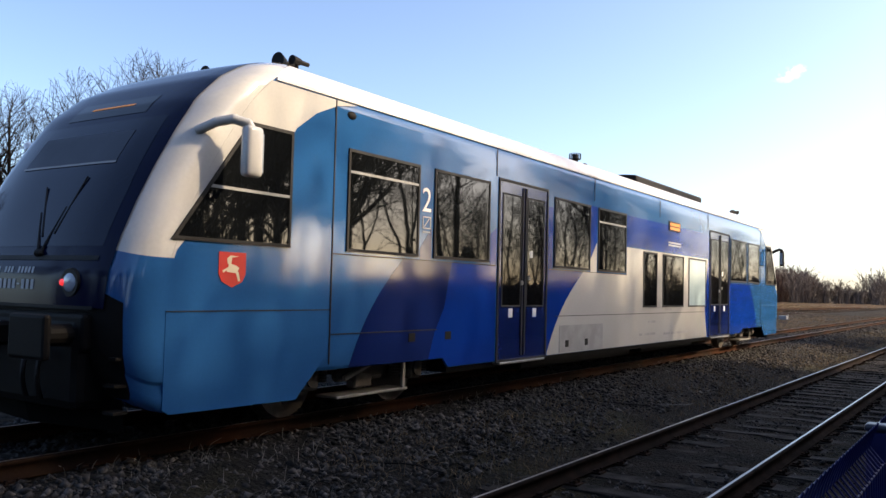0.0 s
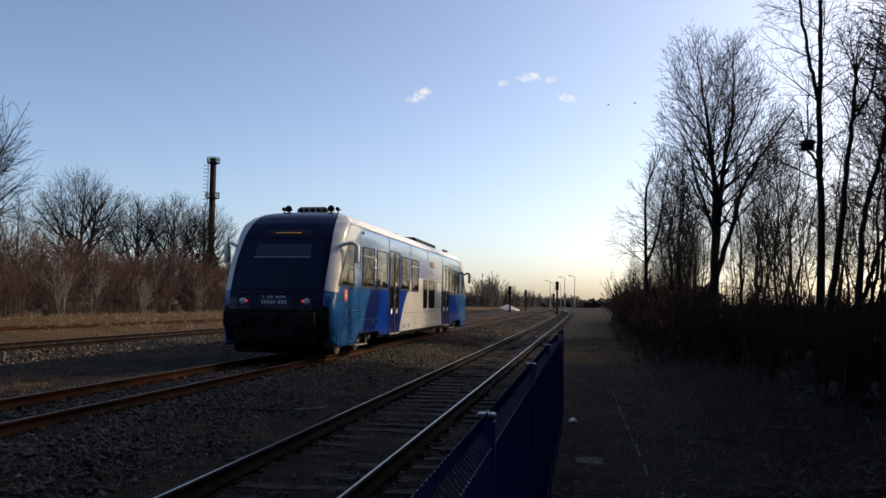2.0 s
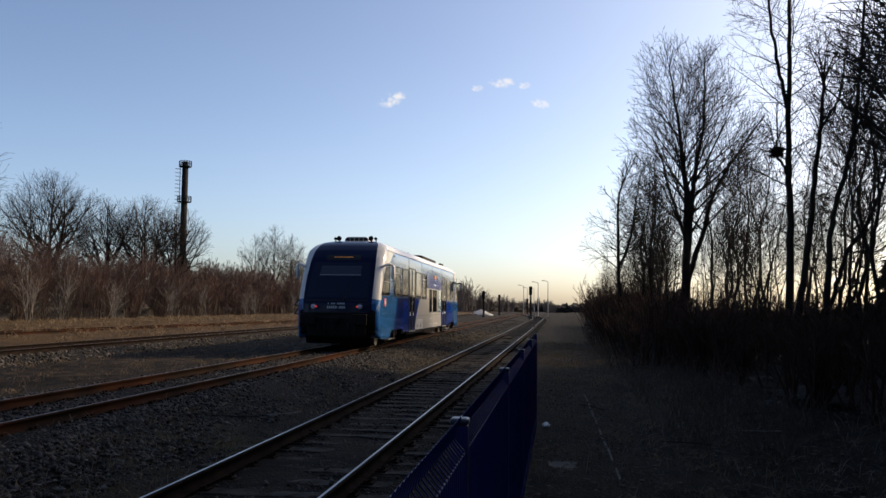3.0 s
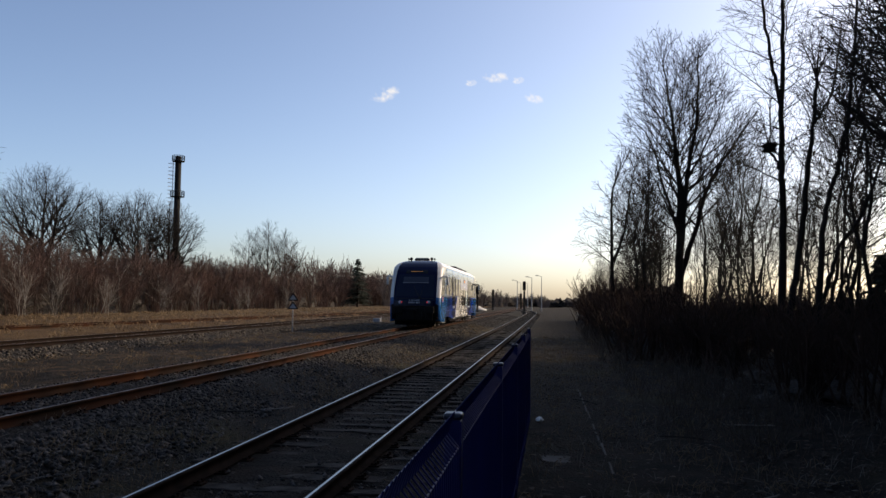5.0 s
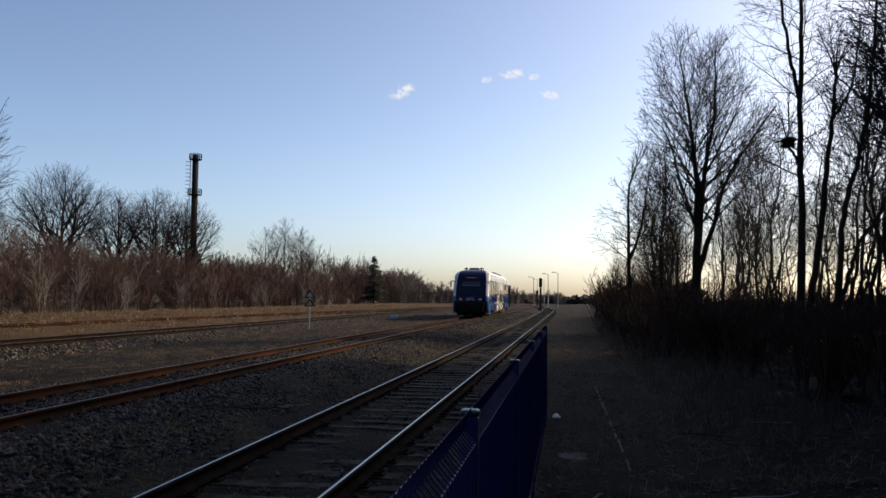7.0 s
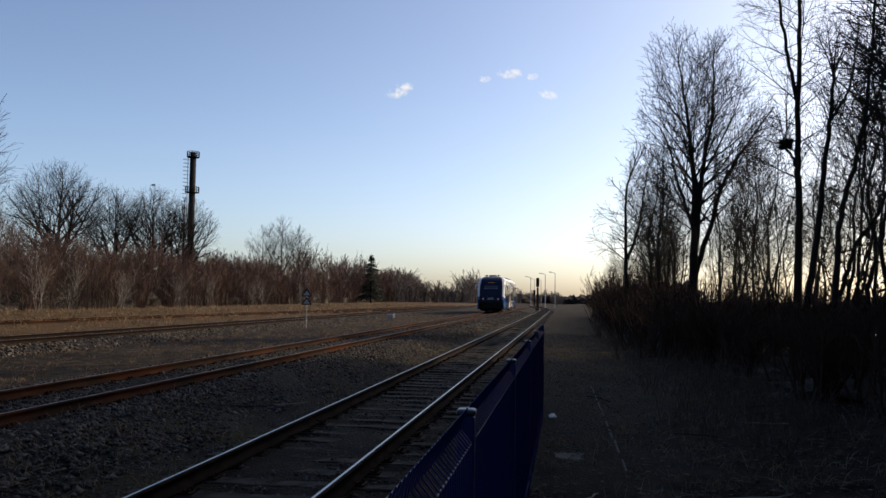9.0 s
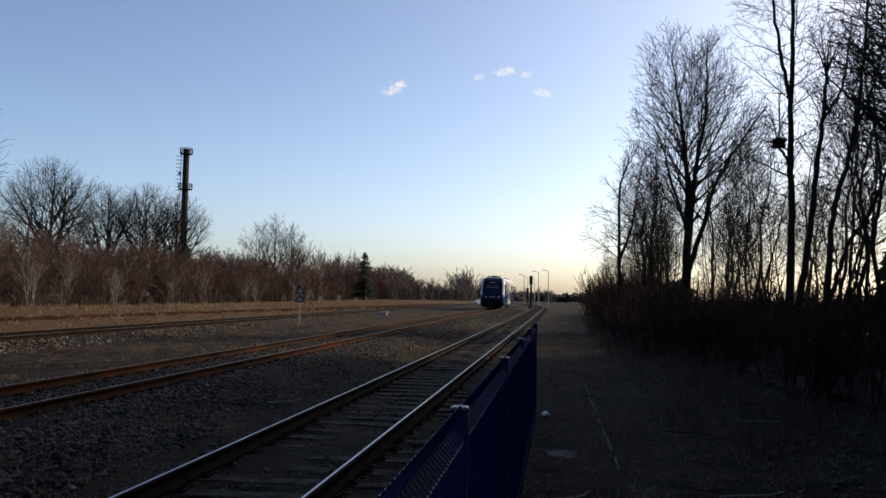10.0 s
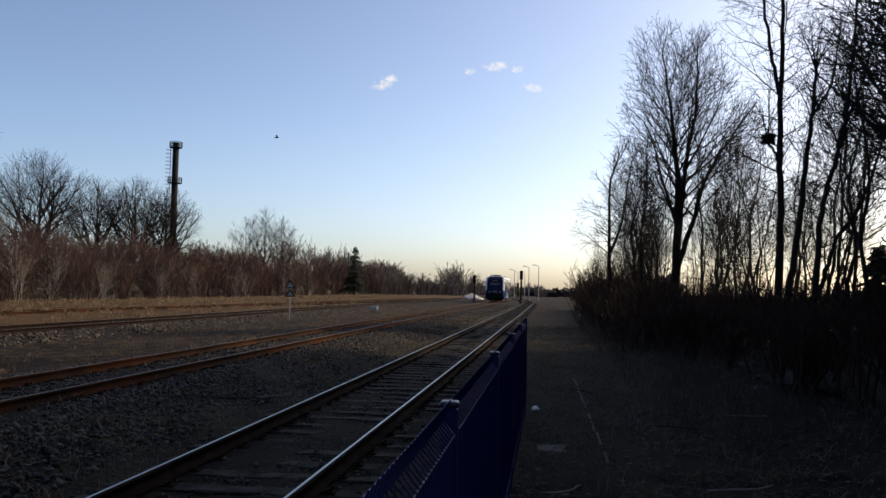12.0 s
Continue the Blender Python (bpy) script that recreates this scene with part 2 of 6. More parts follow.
M = {
    "ground": ground_material(), "cloud": cloud_material(),
    "ballast": material("ballast", (0.060, 0.055, 0.052), 0.9, vary=0.3, scale=9, fine=90, bump=0.3, by_object=0.98, tint=(0.009, 0.008, 0.007), spec=0.25),
    "sleeper": material("sleeper", (0.030, 0.026, 0.022), 0.85, vary=0.4, scale=5, fine=45, bump=0.6, depth=0.012, by_object=0.5, tint=(0.008, 0.007, 0.006), spec=0.10),
    "rust": material("rust", (0.027, 0.014, 0.009), 0.9, vary=0.5, scale=7, fine=70, bump=0.4, depth=0.004, tint=(0.015, 0.010, 0.008), spec=0.04),
    # Rust darkened for the shade on the rails' near sides.
    "shaded_rust": material("shaded_rust", (0.016, 0.010, 0.008), 0.9, vary=0.5, scale=5, fine=60, bump=0.4, depth=0.004, tint=(0.009, 0.007, 0.006), spec=0.03),
    "orange_rust": material("orange_rust", (0.016, 0.010, 0.007), 0.9, vary=0.5, scale=0.55, fine=60, bump=0.4, depth=0.004, tint=(0.040, 0.016, 0.008), spec=0.03),
    # Paler than the near ballast: sunlight on the bank is put into the colour.
    "sunlit_ballast": material("sunlit_ballast", (0.15, 0.13, 0.11), 0.9, vary=0.3, scale=9, fine=90, bump=0.3, by_object=0.9, tint=(0.06, 0.05, 0.042), spec=0.15),
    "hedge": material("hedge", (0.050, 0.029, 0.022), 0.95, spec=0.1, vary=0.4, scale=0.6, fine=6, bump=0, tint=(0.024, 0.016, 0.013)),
    "railhead": material("railhead", (0.36, 0.35, 0.34), 0.30, metal=1.0, vary=0.15, scale=3, fine=120, bump=0.05),
    "railhead_dull": material("railhead_dull", (0.30, 0.25, 0.21), 0.42, metal=0.9, vary=0.3, scale=3, fine=120, bump=0.05, tint=(0.20, 0.11, 0.06)),
    # Bark and twigs near black: the trees' backlit darkness is put into colour.
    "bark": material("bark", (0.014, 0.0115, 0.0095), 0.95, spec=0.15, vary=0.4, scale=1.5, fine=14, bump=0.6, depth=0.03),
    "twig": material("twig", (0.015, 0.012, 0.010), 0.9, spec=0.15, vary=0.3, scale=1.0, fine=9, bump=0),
    "brush": material("brush", (0.100, 0.052, 0.038), 0.9, vary=0.35, scale=0.25, fine=5, bump=0, tint=(0.046, 0.027, 0.021)),
    "pale_bark": material("pale_bark", (0.20, 0.182, 0.162), 0.8, vary=0.4, scale=2, fine=12, bump=0.2),
    # Twigs of the far woods, paler to put distance haze into the colour.
    "hazy_twig": material("hazy_twig", (0.125, 0.100, 0.088), 0.95, vary=0.3, scale=0.2, fine=3, bump=0),
    # Near-black brown for the added banks: stands for the shrubs' shaded inside.
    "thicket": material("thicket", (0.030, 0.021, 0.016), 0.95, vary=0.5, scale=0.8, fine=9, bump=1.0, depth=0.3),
    "needles": material("needles", (0.014, 0.024, 0.013), 0.8, vary=0.4, scale=1, fine=8, bump=0),
    "dry_grass": material("dry_grass", (0.19, 0.130, 0.070), 0.9, vary=0.4, scale=1.2, fine=20, bump=0, by_object=0.7),
    "leaf_litter": material("leaf_litter", (0.070, 0.046, 0.030), 0.85, vary=0.4, scale=3, fine=25, bump=0, by_object=0.6),
    "fence_blue": material("fence_blue", (0.004, 0.008, 0.085), 0.36, vary=0.2, scale=3, fine=90, bump=0.05, spec=0.45),
    "fence_cap": material("fence_cap", (0.012, 0.014, 0.03), 0.35, vary=0.2, scale=8, fine=80, bump=0.05),
    "light_blue": material("light_blue", (0.018, 0.092, 0.255), 0.07, vary=0.10, scale=0.8, fine=30, bump=0.01, coat=0.15),
    "royal_blue": material("royal_blue", (0.003, 0.034, 0.26), 0.07, vary=0.12, scale=0.8, fine=30, bump=0.01, coat=0.15),
    "navy": material("navy", (0.006, 0.016, 0.095), 0.07, vary=0.12, scale=0.8, fine=30, bump=0.01, coat=0.15),
    "mask": material("mask", (0.0015, 0.0045, 0.026), 0.12, vary=0.12, scale=0.8, fine=30, bump=0.0, coat=0.0, spec=0.13),
    "silver_white": material("silver_white", (0.52, 0.515, 0.50), 0.07, vary=0.10, scale=0.7, fine=30, bump=0.01, coat=0.15, tint=(0.48, 0.47, 0.44)),
    "roof_white": material("roof_white", (0.70, 0.70, 0.70), 0.35, vary=0.12, scale=1.0, fine=25, bump=0.05, tint=(0.58, 0.57, 0.55)),
    "glass": material("glass", (0.005, 0.006, 0.007), 0.015, vary=0.1, scale=1, fine=10, bump=0, coat=0.0, spec=0.32),
    "screen_glass": material("screen_glass", (0.005, 0.010, 0.028), 0.04, vary=0.1, scale=1, fine=10, bump=0, coat=0.0, spec=0.2),
    "milky_glass": material("milky_glass", (0.42, 0.55, 0.60), 0.12, vary=0.1, scale=1.5, fine=12, bump=0, coat=0.6),
    "rubber": material("rubber", (0.008, 0.008, 0.009), 0.6, spec=0.25, vary=0.2, scale=4, fine=60, bump=0.1),
    "black": material("black", (0.0045, 0.0045, 0.005), 0.6, spec=0.1, vary=0.3, scale=3, fine=50, bump=0.15, tint=(0.009, 0.008, 0.0075)),
    "bogie": material("bogie", (0.060, 0.055, 0.050), 0.8, vary=0.5, scale=4, fine=40, bump=0.3, tint=(0.035, 0.026, 0.02)),
    "steel": material("steel", (0.36, 0.35, 0.33), 0.45, metal=0.8, vary=0.3, scale=5, fine=60, bump=0.1),
    "grey": material("grey", (0.30, 0.30, 0.30), 0.5, vary=0.2, scale=4, fine=50, bump=0.1),
    "dark_steel": material("dark_steel", (0.005, 0.0055, 0.007), 0.7, spec=0.15, vary=0.3, scale=1.2, fine=20, bump=0.1),
    "concrete": material("concrete", (0.045, 0.040, 0.035), 0.9, vary=0.3, scale=2, fine=30, bump=0.3),
    "paper": material("paper", (0.80, 0.80, 0.78), 0.8, vary=0.1, scale=10, fine=60, bump=0.1),
    "letter": material("letter", (0.34, 0.36, 0.39), 0.5, vary=0.05, scale=5, fine=60, bump=0),
    "red": material("red", (0.52, 0.030, 0.022), 0.35, vary=0.1, scale=5, fine=60, bump=0),
    "gold": material("gold", (0.70, 0.60, 0.42), 0.5, vary=0.1, scale=5, fine=60, bump=0),
    "amber": material("amber", (0.9, 0.32, 0.06), 0.5, vary=0.1, scale=30, fine=60, bump=0, emit=0.06),
    "tail_red": material("tail_red", (1.0, 0.05, 0.06), 0.3, vary=0.05, scale=5, fine=60, bump=0, emit=0.35),
    "lamp_lens": material("lamp_lens", (0.35, 0.40, 0.48), 0.10, vary=0.1, scale=20, fine=60, bump=0.05, coat=1.0),
    "blind": material("blind", (0.008, 0.013, 0.030), 0.5, vary=0.1, scale=2, fine=60, bump=0.05),
    "feather": material("feather", (0.03, 0.03, 0.032), 0.8, vary=0.2, scale=20, fine=90, bump=0),
}

# ---- shapes ----
def part(name, shape, mat, parent=None, label=""):
    """Links a bmesh, or (verts, faces), as one mesh object under a thing or a part."""
    me = bpy.data.meshes.new(name)
    if isinstance(shape, bmesh.types.BMesh):
        bmesh.ops.recalc_face_normals(shape, faces=shape.faces[:])
        shape.to_mesh(me)
        shape.free()
    else:
        me.from_pydata(shape[0], [], shape[1])
        me.update()
    for m in (mat if isinstance(mat, (list, tuple)) else [mat]):
        me.materials.append(M[m])
    ob = new(name, me)
    if parent is not None:
        ob.parent = parent
    if label:
        tagged(ob, label)
    return ob


def thing(name, label, category, m=None, group="", kind=""):
    ob = new(name)
    ob.empty_display_size = 0.2
    if m is not None:
        ob.matrix_basis = m
    return tagged(ob, label, category, group, kind)


def smooth(ob, angle=40):
    ob.data.polygons.foreach_set("use_smooth", [True] * len(ob.data.polygons))
    ob.data.set_sharp_from_angle(angle=radians(angle))
    return ob


def box(bm, x0, x1, y0, y1, z0, z1, bevel=0.0, seg=1):
    r = bmesh.ops.create_cube(bm, size=1.0, matrix=Matrix.Translation(((x0 + x1) / 2, (y0 + y1) / 2, (z0 + z1) / 2)) @ Matrix.Diagonal((abs(x1 - x0), abs(y1 - y0), abs(z1 - z0), 1)))
    if bevel:
        edges = {e for v in r["verts"] for e in v.link_edges}
        bmesh.ops.bevel(bm, geom=list(edges), offset=bevel, segments=seg, affect="EDGES", profile=0.5)
    return bm


def cyl(bm, a, b, r0, r1=None, n=12, caps=True):
    a, b = Vector(a), Vector(b)
    d = b - a
    m = Matrix.Translation((a + b) / 2) @ d.to_track_quat("Z", "Y").to_matrix().to_4x4()
    bmesh.ops.create_cone(bm, cap_ends=caps, segments=n, radius1=r0, radius2=r0 if r1 is None else r1, depth=d.length, matrix=m)
    return bm


def ball(bm, c, r, n=10, scale=(1, 1, 1)):
    bmesh.ops.create_uvsphere(bm, u_segments=n, v_segments=max(6, n // 2 + 2), radius=r, matrix=Matrix.Translation(c) @ Matrix.Diagonal((*scale, 1)))
    return bm


def plate(bm, pts, x, t, bevel=0.0):
    """A flat plate on the side of a vehicle: corners (y, z), outer face at x, thickness t inwards."""
    s = 1 if x > 0 else -1
    vs = [bm.verts.new((x, y, z)) for y, z in pts]
    f = bm.faces.new(vs)
    r = bmesh.ops.extrude_face_region(bm, geom=[f])
    bmesh.ops.translate(bm, vec=(-s * t, 0, 0), verts=[v for v in r["geom"] if isinstance(v, bmesh.types.BMVert)])
    return bm


def ring(bm, pts, x, w, t):
    """A frame of width w round the polygon (y, z), outer face at x, thickness t inwards."""
    s = 1 if x > 0 else -1
    cy, cz = sum(p[0] for p in pts) / len(pts), sum(p[1] for p in pts) / len(pts)
    n = len(pts)

    def inset(k):
        out = []
        for i in range(n):
            p0, p1, p2 = (Vector(pts[(i + j) % n]) for j in (-1, 0, 1))
            e0, e1 = (p1 - p0).normalized(), (p2 - p1).normalized()
            n0, n1 = Vector((-e0.y, e0.x)), Vector((-e1.y, e1.x))
            if n0.dot(Vector((cy, cz)) - p1) < 0:
                n0.negate()
            if n1.dot(Vector((cy, cz)) - p1) < 0:
                n1.negate()
            b = (n0 + n1)
            out.append(p1 + b * (k / max(0.3, 1 + n0.dot(n1))))
        return out
    loops = []
    for poly, xx in ((pts, x), (inset(w), x), (inset(w), x - s * t), (pts, x - s * t)):
        loops.append([bm.verts.new((xx, p[0], p[1])) for p in poly])
    for a in range(4):
        la, lb = loops[a], loops[(a + 1) % 4]
        for i in range(n):
            bm.faces.new((la[i], la[(i + 1) % n], lb[(i + 1) % n], lb[i]))
    return bm


def tubes(p0, p1, r0, r1, sides=3):
    """Tapered open tubes, all at once: verts and faces as arrays."""
    p0, p1 = np.asarray(p0, float), np.asarray(p1, float)
    r0, r1 = np.asarray(r0, float), np.asarray(r1, float)
    d = p1 - p0
    d /= np.maximum(np.linalg.norm(d, axis=1, keepdims=True), 1e-9)
    up = np.where(np.abs(d[:, 2:3]) > 0.9, [[1.0, 0, 0]], [[0, 0, 1.0]])
    u = np.cross(d, up)
    u /= np.linalg.norm(u, axis=1, keepdims=True)
    v = np.cross(d, u)
    n = len(p0)
    a = np.arange(sides) * 2 * math.pi / sides
    off = u[:, None] * np.cos(a)[None, :, None] + v[:, None] * np.sin(a)[None, :, None]
    verts = np.concatenate([p0[:, None] + off * r0[:, None, None], p1[:, None] + off * r1[:, None, None]], 1).reshape(-1, 3)
    i = np.arange(sides)
    q = np.stack([i, (i + 1) % sides, (i + 1) % sides + sides, i + sides], 1)
    faces = (q[None] + (np.arange(n) * 2 * sides)[:, None, None]).reshape(-1, 4)
    return verts, faces


def raw_mesh(name, verts, faces, mats):
    """A mesh from arrays of vertices and of equal-sided faces."""
    me = bpy.data.meshes.new(name)
    k = faces.shape[1]
    me.vertices.add(len(verts))
    me.vertices.foreach_set("co", np.ascontiguousarray(verts, dtype=np.float32).ravel())
    me.loops.add(faces.size)
    me.loops.foreach_set("vertex_index", np.ascontiguousarray(faces, dtype=np.int32).ravel())
    me.polygons.add(len(faces))
    me.polygons.foreach_set("loop_start", np.arange(0, faces.size, k, dtype=np.int32))
    me.polygons.foreach_set("loop_total", np.full(len(faces), k, dtype=np.int32))
    me.update(calc_edges=True)
    me.validate()
    for m in mats:
        me.materials.append(M[m])
    return me


def sweep(path, section, closed=True):
    """A section (across, up) swept along level points (x, y, z); verts and quads."""
    path = np.asarray(path, float)
    d = np.gradient(path[:, :2], axis=0)
    d /= np.linalg.norm(d, axis=1, keepdims=True)
    side = np.stack([d[:, 1], -d[:, 0]], 1)
    sec = np.asarray(section, float)
    v = np.empty((len(path), len(sec), 3))
    v[:, :, :2] = path[:, None, :2] + side[:, None] * sec[None, :, :1]
    v[:, :, 2] = path[:, None, 2] + sec[None, :, 1]
    k = len(sec)
    j = np.arange(k if closed else k - 1)
    q = np.stack([j, (j + 1) % k, (j + 1) % k + k, j + k], 1)
    faces = (q[None] + (np.arange(len(path) - 1) * k)[:, None, None]).reshape(-1, 4)
    return v.reshape(-1, 3), faces


def far_x(y):
    return -7.258 - 0.00516 * y


PROFILE_X = [-400, -60, -36, -30, -26, -22, -19.2, -18.2, -15.3, -14.3, -10.2, -8.9, -5.7, -4.6, -3.95, -1.6, -1.0, 2, 5, 12, 60, 400]
PROFILE_Z = [1.5, 0.6, 0.42, 0.36, 0.26, 0.20, 0.02, 0.09, 0.09, -0.03, 0.0, 0.07, 0.07, -0.08, -0.185, -0.185, -0.15, -0.13, 0.0, 0.3, 0.8, 2.0]


def ground_z(x, y):
    return np.interp(x, PROFILE_X, PROFILE_Z)

# ---- ground and tracks ----
def build_ground():
    xs = np.unique(np.concatenate([np.linspace(-3000, -400, 9), np.linspace(-400, -60, 18), np.linspace(-60, -20, 40), np.linspace(-20, 6, 150), np.linspace(6, 60, 30), np.linspace(60, 3000, 14)]))
    ys = np.unique(np.concatenate([np.linspace(-600, -30, 12), np.linspace(-30, 0, 30), np.linspace(0, 30, 170), np.linspace(30, 90, 90), np.linspace(90, 400, 40), np.linspace(400, 3500, 16)]))
    X, Y = np.meshgrid(xs, ys)
    Z = ground_z(X, Y)
    rng = np.random.default_rng(4)
    near = (np.abs(X) < 60) & (Y > -40) & (Y < 120)
    wave = 0.02 * np.sin(X * 1.7 + 2 * np.sin(Y * 0.31)) * np.sin(Y * 0.83 + np.sin(X)) + 0.012 * np.sin(X * 4.1 + Y * 2.3)
    Z = Z + np.where(near, wave + rng.normal(0, 0.006, X.shape), 0)
    nx, ny = len(xs), len(ys)
    i, j = np.meshgrid(np.arange(nx - 1), np.arange(ny - 1))
    a = (j * nx + i).ravel()
    faces = np.stack([a, a + 1, a + 1 + nx, a + nx], 1)
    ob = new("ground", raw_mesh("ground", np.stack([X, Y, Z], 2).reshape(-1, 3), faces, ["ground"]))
    ob.data.polygons.foreach_set("use_smooth", [True] * len(faces))
    tagged(ob, "soil and gravel darkened for shade, moss and dry winter grass of a railway yard", "ground", kind="structure")


RAIL = [(-0.062, -0.15), (-0.062, -0.138), (-0.012, -0.118), (-0.010, -0.045), (-0.036, -0.032), (-0.036, -0.004), (-0.028, 0.0),
        (-0.016, 0.001), (0.009, 0.001), (0.028, 0.0), (0.036, -0.004), (0.036, -0.032), (0.010, -0.045), (0.012, -0.118), (0.062, -0.138), (0.062, -0.15)]


def rail(path, parent, head):
    v, f = sweep(path, RAIL)
    ob = new("rail", raw_mesh("rail", v, f, ["shaded_rust" if head == "railhead" else "orange_rust", head]))
    ob.parent = parent
    k = len(RAIL)
    idx = np.zeros(len(f), dtype=np.int32)
    for top in (7,):
        idx[np.arange(len(f)) % k == top] = 1
    ob.data.polygons.foreach_set("material_index", idx)
    return ob


def sleeper_mesh(rng):
    bm = bmesh.new()
    box(bm, -1.27, 1.27, -0.12, 0.12, -0.14, 0.0, 0.012)
    bmesh.ops.subdivide_edges(bm, edges=[e for e in bm.edges if abs(e.verts[0].co.x - e.verts[1].co.x) > 1], cuts=9)
    for v in bm.verts:
        v.co.z += rng.uniform(-0.012, 0.004)
        v.co.y += rng.uniform(-0.010, 0.010)
    me = bpy.data.meshes.new("sleeper")
    bm.to_mesh(me)
    bm.free()
    me.materials.append(M["sleeper"])
    return me


def plate_mesh():
    bm = bmesh.new()
    box(bm, -0.17, 0.17, -0.075, 0.075, 0.0, 0.016)
    for x in (-0.10, 0.10):
        box(bm, x - 0.03, x + 0.03, -0.04, 0.04, 0.016, 0.032)
        for y in (-0.05, 0.05):
            cyl(bm, (x * 1.3, y, 0.0), (x * 1.3, y, 0.05), 0.016, n=6)
    me = bpy.data.meshes.new("tie_plate")
    bm.to_mesh(me)
    bm.free()
    me.materials.append(M["rust"])
    return me


def near_x(y):
    """The siding runs straight and then swings over to the running line."""
    s = np.clip((np.asarray(y, float) - 118) / 95, 0, 1)
    s = s * s * (3 - 2 * s)
    return -2.819 * (1 - s) + (far_x(y)) * s


def far_z(y):
    return 0.244 + 0 * np.asarray(y, float)


def near_z(y):
    s = np.clip((np.asarray(y, float) - 60) / 120, 0, 1)
    return 0.244 * s


def build_track(name, fx, fz, y0, y1, y_single, label, head, sleepers=True, spacing=0.62):
    track = thing(name, label, "railway track", kind="structure")
    ys = np.unique(np.concatenate([np.linspace(y0, y1, 80), np.arange(max(y0, 90), min(y1, 200), 2.0)]))
    for s in (-0.7535, 0.7535):
        rail(np.stack([fx(ys) + s, ys, fz(ys)], 1), track, head)
    if not sleepers:
        return track
    rng = random.Random(name)
    meshes = [sleeper_mesh(rng) for _ in range(4)]
    pm = PLATES
    y = y0 + 0.3
    rest = []
    while y < min(y1, 150):
        x, z = float(fx(y)), float(fz(y)) - 0.162
        if y < y_single:
            ob = new("sleeper", rng.choice(meshes))
            ob.parent = track
            ob.matrix_basis = pose(x + rng.uniform(-0.04, 0.04), y, z + rng.uniform(-0.012, 0.006), 0, rng.uniform(-0.4, 0.4), rng.uniform(-1.2, 1.2))
            for s in (-0.7535, 0.7535):
                p = new("tie_plate", pm)
                p.parent = ob
                p.matrix_basis = pose(s, 0, 0.0)
        else:
            rest.append((x, y, z))
        y += spacing + rng.uniform(-0.03, 0.03)
    if rest:
        bm = bmesh.new()
        for x, y, z in rest:
            box(bm, x - 1.27, x + 1.27, y - 0.12, y + 0.12, z - 0.1, z)
        ob = part("distant_sleepers", bm, "sleeper", track)
        ob["kind"] = "stuff"
    return track


def stones(name, n, xr, yr, size, mat, label, seed, z0=0.0, near_power=1.0, avoid=None, flat=0.75):
    """Loose broken stones strewn over a strip of ground, denser towards its near end."""
    rng = np.random.default_rng(seed)
    x = rng.uniform(*xr, n)
    y = yr[0] + (yr[1] - yr[0]) * rng.uniform(0, 1, n) ** near_power
    if avoid is not None:
        keep = avoid(x, y)
        x, y = x[keep], y[keep]
        n = len(x)
    s = rng.uniform(*size, n) * rng.choice([0.7, 1, 1, 1.35], n)
    z = ground_z(x, y) + z0 + rng.uniform(-0.2, 0.55, n) * s
    octa = np.array([[1, 0, 0], [0, 1, 0], [-1, 0, 0], [0, -1, 0], [0, 0, 1], [0, 0, -1]], float)
    v = octa[None] * s[:, None, None] * rng.uniform(0.6, 1.25, (n, 6, 1)) + rng.normal(0, 0.22, (n, 6, 3)) * s[:, None, None]
    v[:, :, 2] *= flat
    a = rng.uniform(0, 6.28, n)
    c, sn = np.cos(a)[:, None], np.sin(a)[:, None]
    v = np.stack([v[:, :, 0] * c - v[:, :, 1] * sn, v[:, :, 0] * sn + v[:, :, 1] * c, v[:, :, 2]], 2)
    v += np.stack([x, y, z], 1)[:, None]
    f = np.array([[0, 1, 4], [1, 2, 4], [2, 3, 4], [3, 0, 4], [1, 0, 5], [2, 1, 5], [3, 2, 5], [0, 3, 5]])
    faces = (f[None] + (np.arange(n) * 6)[:, None, None]).reshape(-1, 3)
    ob = new(name, raw_mesh(name, v.reshape(-1, 3), faces, [mat]))
    return tagged(ob, label, "ballast", kind="stuff")


def blades(name, n, xr, yr, length, width, mat, label, seed, lean=0.6, clump=6, near_power=1.0, category="grass", avoid=None):
    """Thin dry stalks in tufts."""
    rng = np.random.default_rng(seed)
    m = n // clump
    cx = rng.uniform(*xr, m)
    cy = yr[0] + (yr[1] - yr[0]) * rng.uniform(0, 1, m) ** near_power
    if avoid is not None:
        keep = avoid(cx, cy)
        cx, cy = cx[keep], cy[keep]
    x = np.repeat(cx, clump) + rng.normal(0, 0.09, len(cx) * clump)
    y = np.repeat(cy, clump) + rng.normal(0, 0.09, len(cx) * clump)
    n = len(x)
    z = ground_z(x, y) - 0.02
    L = rng.uniform(*length, n)
    a, k = rng.uniform(0, 6.28, n), rng.uniform(0.1, lean, n)
    d = np.stack([np.cos(a) * k, np.sin(a) * k, np.sqrt(np.maximum(0.05, 1 - k * k))], 1)
    p0 = np.stack([x, y, z], 1)
    p1 = p0 + d * (L * 0.55)[:, None]
    d2 = d * np.array([1.6, 1.6, 0.6])
    p2 = p1 + d2 * (L * 0.45)[:, None]
    w = np.full(n, width)
    v1, f1 = tubes(p0, p1, w, w * 0.8)
    v2, f2 = tubes(p1, p2, w * 0.8, w * 0.2)
    ob = new(name, raw_mesh(name, np.concatenate([v1, v2]), np.concatenate([f1, f2 + len(v1)]), [mat]))
    return tagged(ob, label, category, kind="stuff")


# ---- fence ----
FENCE_X = -0.342


